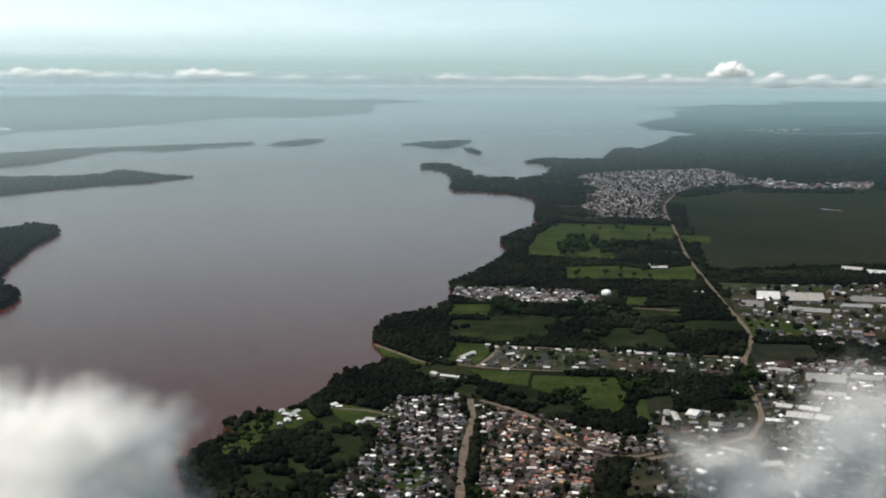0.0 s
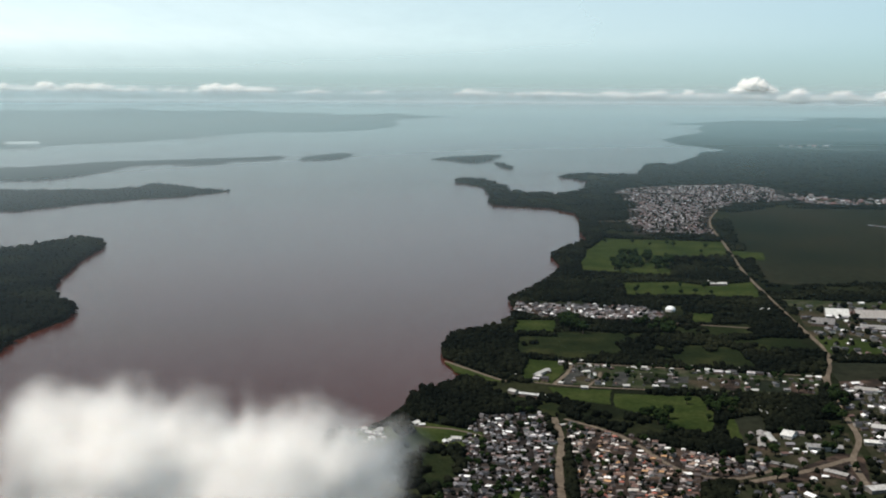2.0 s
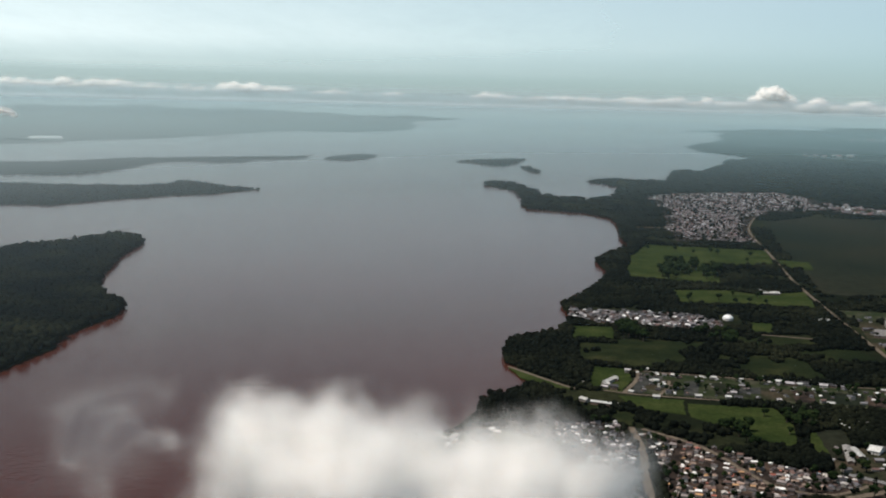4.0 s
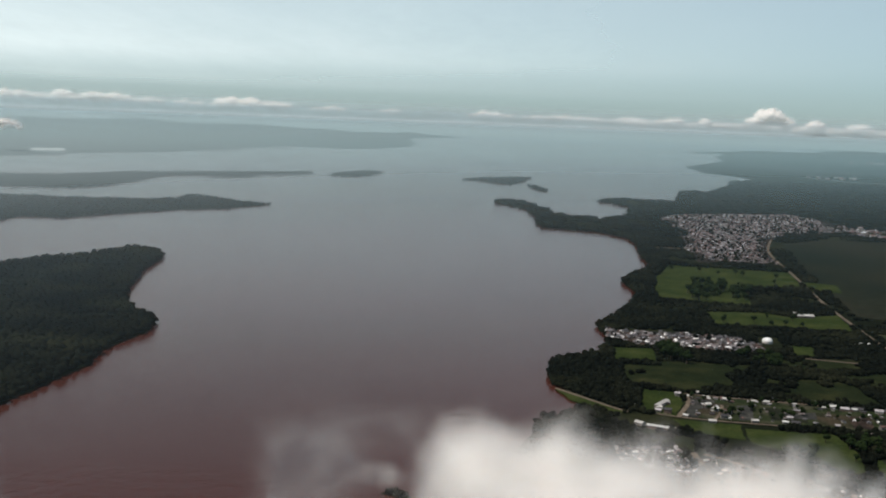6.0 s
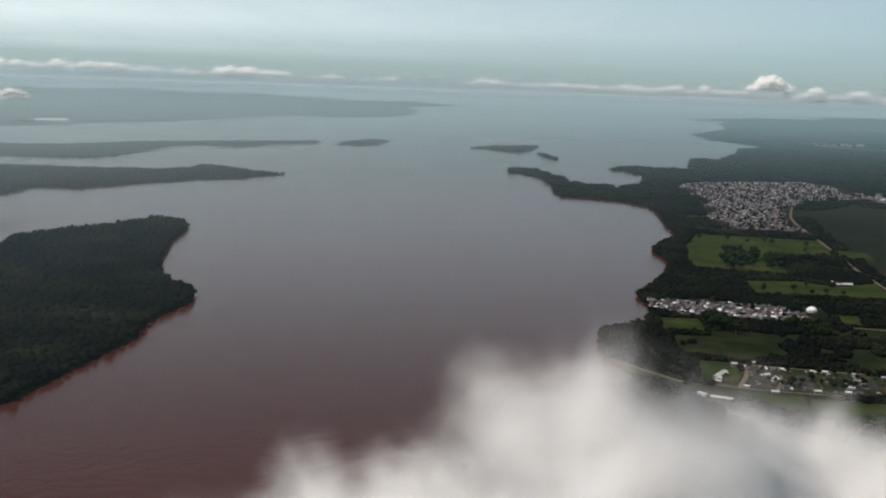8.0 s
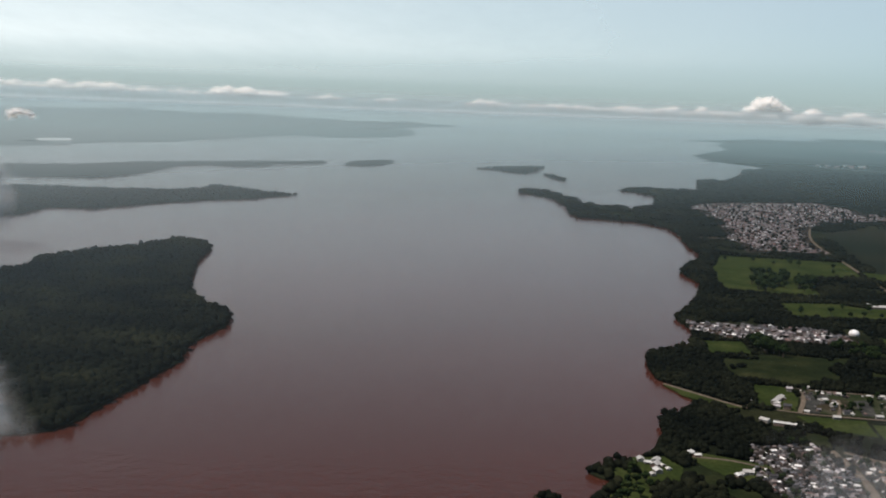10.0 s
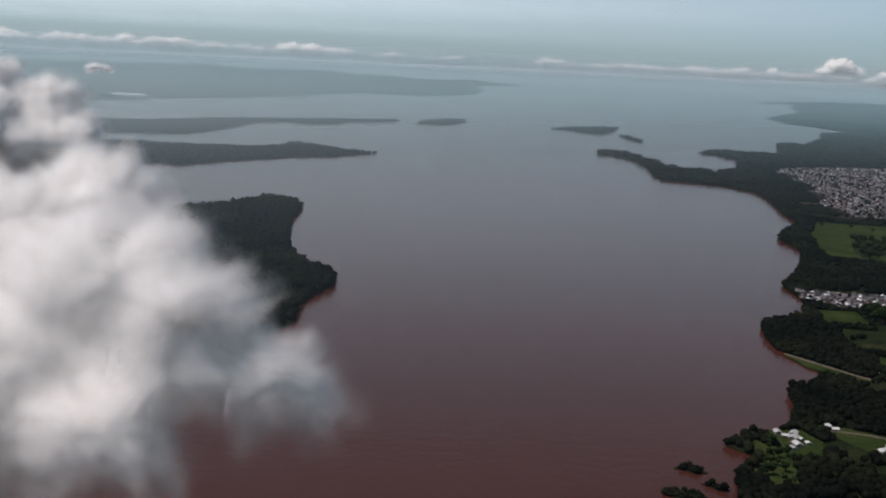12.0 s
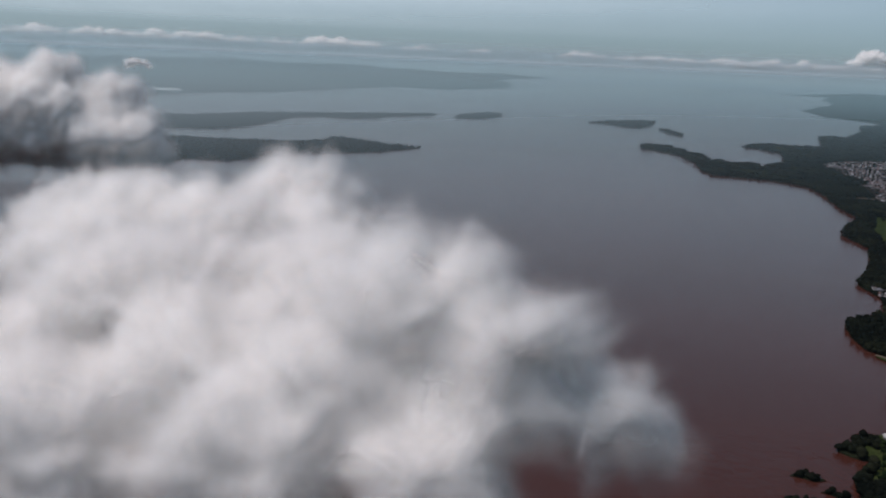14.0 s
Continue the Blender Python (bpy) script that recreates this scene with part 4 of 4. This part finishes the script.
def dome_hall(x, y, r_):
    root = new("domed_hall", None)
    v, f = [], []
    n, k = 24, 7
    for j in range(k):
        a = j / k * 1.5
        v += [(r_ * math.cos(a) * math.cos(6.2832 * i / n), r_ * math.cos(a) * math.sin(6.2832 * i / n), 0.5 + 0.75 * r_ * math.sin(a)) for i in range(n)]
    v.append((0, 0, 0.5 + 0.75 * r_))
    for j in range(k - 1):
        f += [(j * n + i, j * n + (i + 1) % n, (j + 1) * n + (i + 1) % n, (j + 1) * n + i) for i in range(n)]
    f += [((k - 1) * n + i, (k - 1) * n + (i + 1) % n, k * n) for i in range(n)]
    new("roof", mesh_of("dome", v, f, M_BRIGHT, smooth=True)).parent = root
    q = r_ * 0.97
    w = [(q * math.cos(6.2832 * i / n), q * math.sin(6.2832 * i / n), z) for z in (0, 0.55) for i in range(n)]
    new("wall", mesh_of("drum", w, [(i, (i + 1) % n, n + (i + 1) % n, n + i) for i in range(n)], M_WALL)).parent = root
    root.location = (x, y, LAND + 0.04)
    return tagged(root, "round hall under a white dome", "hall")


dome_hall(51.9, 370.8, 1.6)

# the far bank's works and towers
shed([(-612, 1560), (-578, 1585)], 18.0, M_BRIGHT, "very long white warehouse on the far bank", h=4.0)
def tower(x, y, w, h):
    root = new("tower_block", None)
    bm = bmesh.new()
    bmesh.ops.create_cube(bm, size=1, matrix=Matrix.Translation((0, 0, h / 2)) @ Matrix.Diagonal((w, w * 0.8, h, 1)))
    bmesh.ops.bevel(bm, geom=bm.edges[:], offset=0.08, segments=1, affect="EDGES")
    me = bpy.data.meshes.new("wall")
    bm.to_mesh(me)
    bm.free()
    me.materials.append(M_WALL)
    new("wall", me).parent = root
    bm = bmesh.new()
    bmesh.ops.create_cube(bm, size=1, matrix=Matrix.Translation((0, 0, h + 0.3)) @ Matrix.Diagonal((w * 0.5, w * 0.4, 0.62, 1)))
    me = bpy.data.meshes.new("roof_house")
    bm.to_mesh(me)
    bm.free()
    me.materials.append(M_WALL)
    new("roof_house", me).parent = root
    root.location = (x, y, 0.7)
    return tagged(root, "pale tower block on the far bank", "tower block", "towers on the far bank")


for k, (x, y) in enumerate([(-467, 1936), (-466, 1970), (-452, 1948), (-457, 2010), (-441, 1989), (-440, 2024), (-432, 2031)]):
    tower(x, y + 6, 3.0 + k % 3, 7 + (k * 5) % 6)



# ---- far hills ----
def hills(name, poly, x0, x1, y0, y1, nx, ny, rise, seed, label):
    gx, gy = np.meshgrid(np.linspace(x0, x1, nx), np.linspace(y0, y1, ny))
    x, y = gx.ravel(), gy.ravel()
    d = seg_dist(poly + poly[:1], x, y) * np.where(inside(poly, x, y), 1, -1)
    e = np.clip(d / 420, 0, 1)
    f = patchy(x, y, 0.0019, seed) * 0.7 + 0.35 + 0.8 * (0.45 - np.abs(patchy(x, y, 0.004, seed + 5)))
    z = np.where(d > 0, 0.7 + e * e * (3 - 2 * e) * rise * np.clip(f, 0.1, 1.4) + np.clip(d, 0, 30) * 0.08, -3)
    z = np.minimum(z, 0.82 * (3 + 58 * (np.hypot(x + 47, y - 15) / 4800) ** 0.95))
    fs = [(j * nx + i, j * nx + i + 1, (j + 1) * nx + i + 1, (j + 1) * nx + i) for j in range(ny - 1) for i in range(nx - 1)]
    o = new(name, mesh_of(name, np.stack([x, y, z], 1).tolist(), fs, M_HILL, smooth=True))
    return tagged(o, label, "hills", kind="structure")


hills("far_hills", FAR_SHORE, -2600, 150, 1420, 4550, 150, 140, 25, 3, "low wooded hills behind the far bank")
RIDGE = [(-560, 4250), (-150, 4200), (-60, 4330), (-150, 4450), (-560, 4500)]
hills("far_ridge", RIDGE, -600, 0, 4150, 4560, 60, 30, 70, 9, "faint blue ridge on the horizon")
PLATEAU = [(900, 2200), (1500, 2500), (2600, 2500), (3400, 2800), (2300, 4000), (1200, 4300), (1000, 3300)]
hills("inland_rise", PLATEAU, 800, 3400, 2100, 4350, 100, 80, 14, 12, "gently rising hazy woodland")


# creeks that shine in the far lowland
for k, (line, w) in enumerate((([(444, 1713), (473, 1618), (530, 1603), (645, 1665)], 9.0), ([(262, 1401), (278, 1388), (304, 1403)], 8.0), ([(472, 2184), (542, 2094), (627, 1985), (794, 2052)], 12.0), ([(202, 632), (206, 626), (211, 624)], 3.0))):
    tagged(strip("creek", line, w, LAND + 0.3 + 0.01 * k, M_WATER), "pale creek winding through dark lowland", "creek", kind="structure")

# ---- clouds ----
def cloud(centre, puffs, label, seed, core=True, wisps=22, reach=3.6, size=1.0, alpha=0.085, rough=1.0, cut=0.25, voxel=1.4, ease=7, shine=0.5, core_shine=0.15):
    """A cumulus: lobes melted into one body, with thinning veils of vapour round it."""
    bm = bmesh.new()
    for x, y, z, r, *flat in puffs:
        bmesh.ops.create_icosphere(bm, subdivisions=3, radius=r, matrix=Matrix.Translation((x, y, z)) @ Matrix.Diagonal((1, 1, flat[0] if flat else 0.8, 1)))
    me = bpy.data.meshes.new("lobes")
    bm.to_mesh(me)
    bm.free()
    tmp = new("lobes", me)
    rm = tmp.modifiers.new("melt", "REMESH")
    rm.mode, rm.voxel_size = "VOXEL", voxel * size
    sm = tmp.modifiers.new("ease", "SMOOTH")
    sm.iterations = ease
    ev = tmp.evaluated_get(bpy.context.evaluated_depsgraph_get())
    got = ev.to_mesh()
    v = np.empty(len(got.vertices) * 3)
    nn = v.copy()
    got.vertices.foreach_get("co", v)
    got.vertices.foreach_get("normal", nn)
    v, nn = v.reshape(-1, 3), nn.reshape(-1, 3)
    faces = [tuple(p.vertices) for p in got.polygons]
    ev.to_mesh_clear()
    bpy.data.objects.remove(tmp)
    s = 1 / size
    d1 = np.array([noise.fractal((p[0] * 0.13 * s + seed, p[1] * 0.13 * s, p[2] * 0.13 * s), 0.8, 2.1, 6) for p in v])
    d2 = np.array([noise.fractal((p[0] * 0.36 * s, p[1] * 0.36 * s + seed, p[2] * 0.36 * s), 0.7, 2.1, 4) for p in v])
    d3 = np.array([noise.fractal((p[0] * 0.95 * s, p[1] * 0.95 * s, p[2] * 0.95 * s + seed), 0.7, 2.1, 3) for p in v])
    body = new("cloud", None)
    body.location = centre
    layers = ([(-2.3, 1.0, 0.0, 9)] if core else []) + [((reach + 1.2) * (k + 0.3) / wisps - 2.0, alpha * (2.3 - 2.05 * k / wisps), cut - 0.22 + 0.46 * k / wisps, 0.34) for k in range(wisps)]
    for n, (off, al, c, soft) in enumerate(layers):
        stray = np.array([noise.noise((p[0] * 0.3 * s + 9.1 * n, p[1] * 0.3 * s, p[2] * 0.3 * s + 3.7 * n)) for p in v])
        q = v + nn * (size * (off + rough * (1.8 * d1 + (0.6 + 0.3 * max(off, 0)) * d2 + (0.25 + 0.12 * max(off, 0)) * d3) + (0.55 * (reach + 1.2) / wisps if al < 1 else 0.0) * stray))[:, None]
        m = cloud_material("cloud_body" if al >= 1 else "vapour", al, c, soft, 0.3 * s, shine if al < 1 else core_shine)
        o = new("core" if al >= 1 else "veil", mesh_of("cloud_layer", q.tolist(), faces, m, smooth=True))
        o.parent = body
    return tagged(body, label, "cloud")


rk = random.Random(5)
deck = [(-5.0 + 2.36 * k, rk.uniform(-2.5, 2.5), 1.0 + rk.uniform(-0.5, 0.4), 4.7 + rk.uniform(-0.4, 0.5)) for k in range(8)]
cloud((-33, 77, 41.4), deck + [(-6.4, 1.5, -2.6, 4.2), (1, -0.5, -4, 6.4), (8, -2, -4, 7.6)], "low white cumulus cloud with a soft flat top", 3, voxel=1.0, ease=5, reach=3.0, rough=0.8, shine=0.5, core_shine=0.5)
cloud((-46.8, 76, 46.6), [(-2.4, 0, 0.6, 2.0), (0.2, 0, 1.4, 1.7), (-3.6, 0, -3, 2.6), (-0.4, 0, -2.6, 1.8), (2.6, 0, -1.6, 1.8)], "torn veil of cloud beside a cumulus", 6, core=False, wisps=12, alpha=0.014, cut=0.40)
cloud((-46, 71, 49.2), [(2.2, 0, 0.9, 1.7), (0.2, 0.6, 0.2, 1.6), (-1.8, 0.6, -0.6, 1.5), (-3.8, 0.4, -1.2, 1.2), (3.6, 0.3, -0.8, 1.6)], "thin wisp of cloud", 4, core=False, wisps=14, alpha=0.0045, cut=0.42, size=1.0, voxel=1.1)
cloud((22, 74, 38), [(-4.4, 0, 4.6, 2.5), (-2.2, 0.6, 4.9, 2.2), (-2.6, 0, 1.0, 2.8), (1.5, 1, 2.0, 3.0), (6.6, 0, 6.5, 4.2), (5, 2, 1, 4.5)], "thin ragged grey cloud", 5, core=False, wisps=16, alpha=0.040, cut=0.26, voxel=1.1, shine=0.4)
cloud((-54.3, 34.5, 55.3), [(1.7, -1.4, 2.5, 2.1), (-0.9, -0.2, 1.0, 2.3), (0.8, 0.5, -2, 4.4), (-2.9, -0.4, -0.2, 2.5), (3.0, -0.6, 0.0, 2.6), (1.8, -0.6, 0.4, 2.6)], "small bright cloud with trailing wisps", 8, core_shine=0.05, size=0.4, voxel=1.0, wisps=34, alpha=0.066, shine=0.28)
cloud((-107, 86, 46), [(-6, 23, 4, 6.2), (-2.5, 16, 3, 5.6), (-9, 17, 3, 6.5), (6.5, -6, 6, 3.9), (11, -10.2, 5.3, 3), (15, -9, 2.6, 3.1), (10, -10.5, 2.8, 3.2), (8, -12, 0.6, 3.4), (0, -9, -1, 5), (4, -6, 2, 5), (1, 5, 3, 6), (-3, -2, 1, 5.5), (-9, 6, 2, 7), (-16, 18, 2, 7.5), (-23, 34, 0, 8), (-30, 43, -4, 8), (-10, -6, -2, 6), (-18, 2, -1, 6.5)], "large billowing white cumulus cloud", 11, size=0.75, voxel=0.8, wisps=16, reach=2.5, ease=3, rough=1.2, shine=0.42, core_shine=0.35)
cloud((-268, 430, 28), [(0, 0, 10, 22), (26, 0, 0, 19), (-26, 0, 8, 26), (22, 5, 14, 12), (4, 0, 22, 12)], "distant white cumulus cloud", 14, core_shine=0.1, size=2.6, reach=2.2, wisps=18, alpha=0.12, rough=0.8, voxel=0.8, ease=3, shine=0.3)
cloud((-484, 1150, 46), [(0, 0, 0, 7), (9, 0, -2, 6), (-8, 0, -3, 6)], "small far white cloud puff", 17, size=2, wisps=6, reach=1.8, alpha=0.15)
cloud((965, 4030, 98), [(-16, 0, 12, 36), (24, 0, 10, 34), (-54, 0, -8, 28), (62, 0, -8, 28), (4, 0, 24, 26)], "sunlit cumulus tower on the horizon", 20, size=5, wisps=5, reach=2.2, rough=0.6, alpha=0.2, ease=2, voxel=0.8, shine=0.4, core_shine=0.2)
for k, (az, up, wide, thick) in enumerate(((17.0, 78, 360, 22), (22.0, 84, 420, 27), (27.5, 86, 460, 28), (10.5, 84, 520, 17), (1.5, 90, 300, 15), (-11.5, 95, 360, 16), (-16.5, 97, 380, 19), (-22, 98, 420, 21), (-6, 92, 320, 11), (-27.5, 99, 460, 22), (5.5, 88, 320, 12))):
    rk = random.Random(k)
    up -= 8
    R = 4250 + 60 * (k % 3)
    cx, cy = R * math.sin(radians(az)), R * math.cos(radians(az))
    n = int(wide / (0.75 * thick))
    puffs = []
    for i in range(n):
        u = (i / (n - 1) - 0.5) * wide
        group = noise.noise((u * 0.013, k * 7.3, 0)) + 0.25
        if group < 0 and az < 14 and rk.random() < 0.45 and 0 < i < n - 1:
            continue
        swell = 0.6 + 1.1 * max(group, 0) * rk.uniform(0.5, 1.4) + rk.uniform(0, 0.4)
        puffs.append((u, rk.uniform(-8, 8), (swell - 1) * thick * 0.5, thick * swell, rk.uniform(0.5, 0.75)))
    t_ = radians(-az)
    puffs = [(x * math.cos(t_) - y * math.sin(t_), x * math.sin(t_) + y * math.cos(t_), z, *q) for x, y, z, *q in puffs]
    cloud((cx, cy, up), puffs, "bank of pale cloud along the horizon", 30 + k, size=max(2.0, thick / 5), wisps=5, reach=2.4, rough=0.55, alpha=0.2, ease=3, voxel=0.9, shine=0.4, core_shine=0.2)
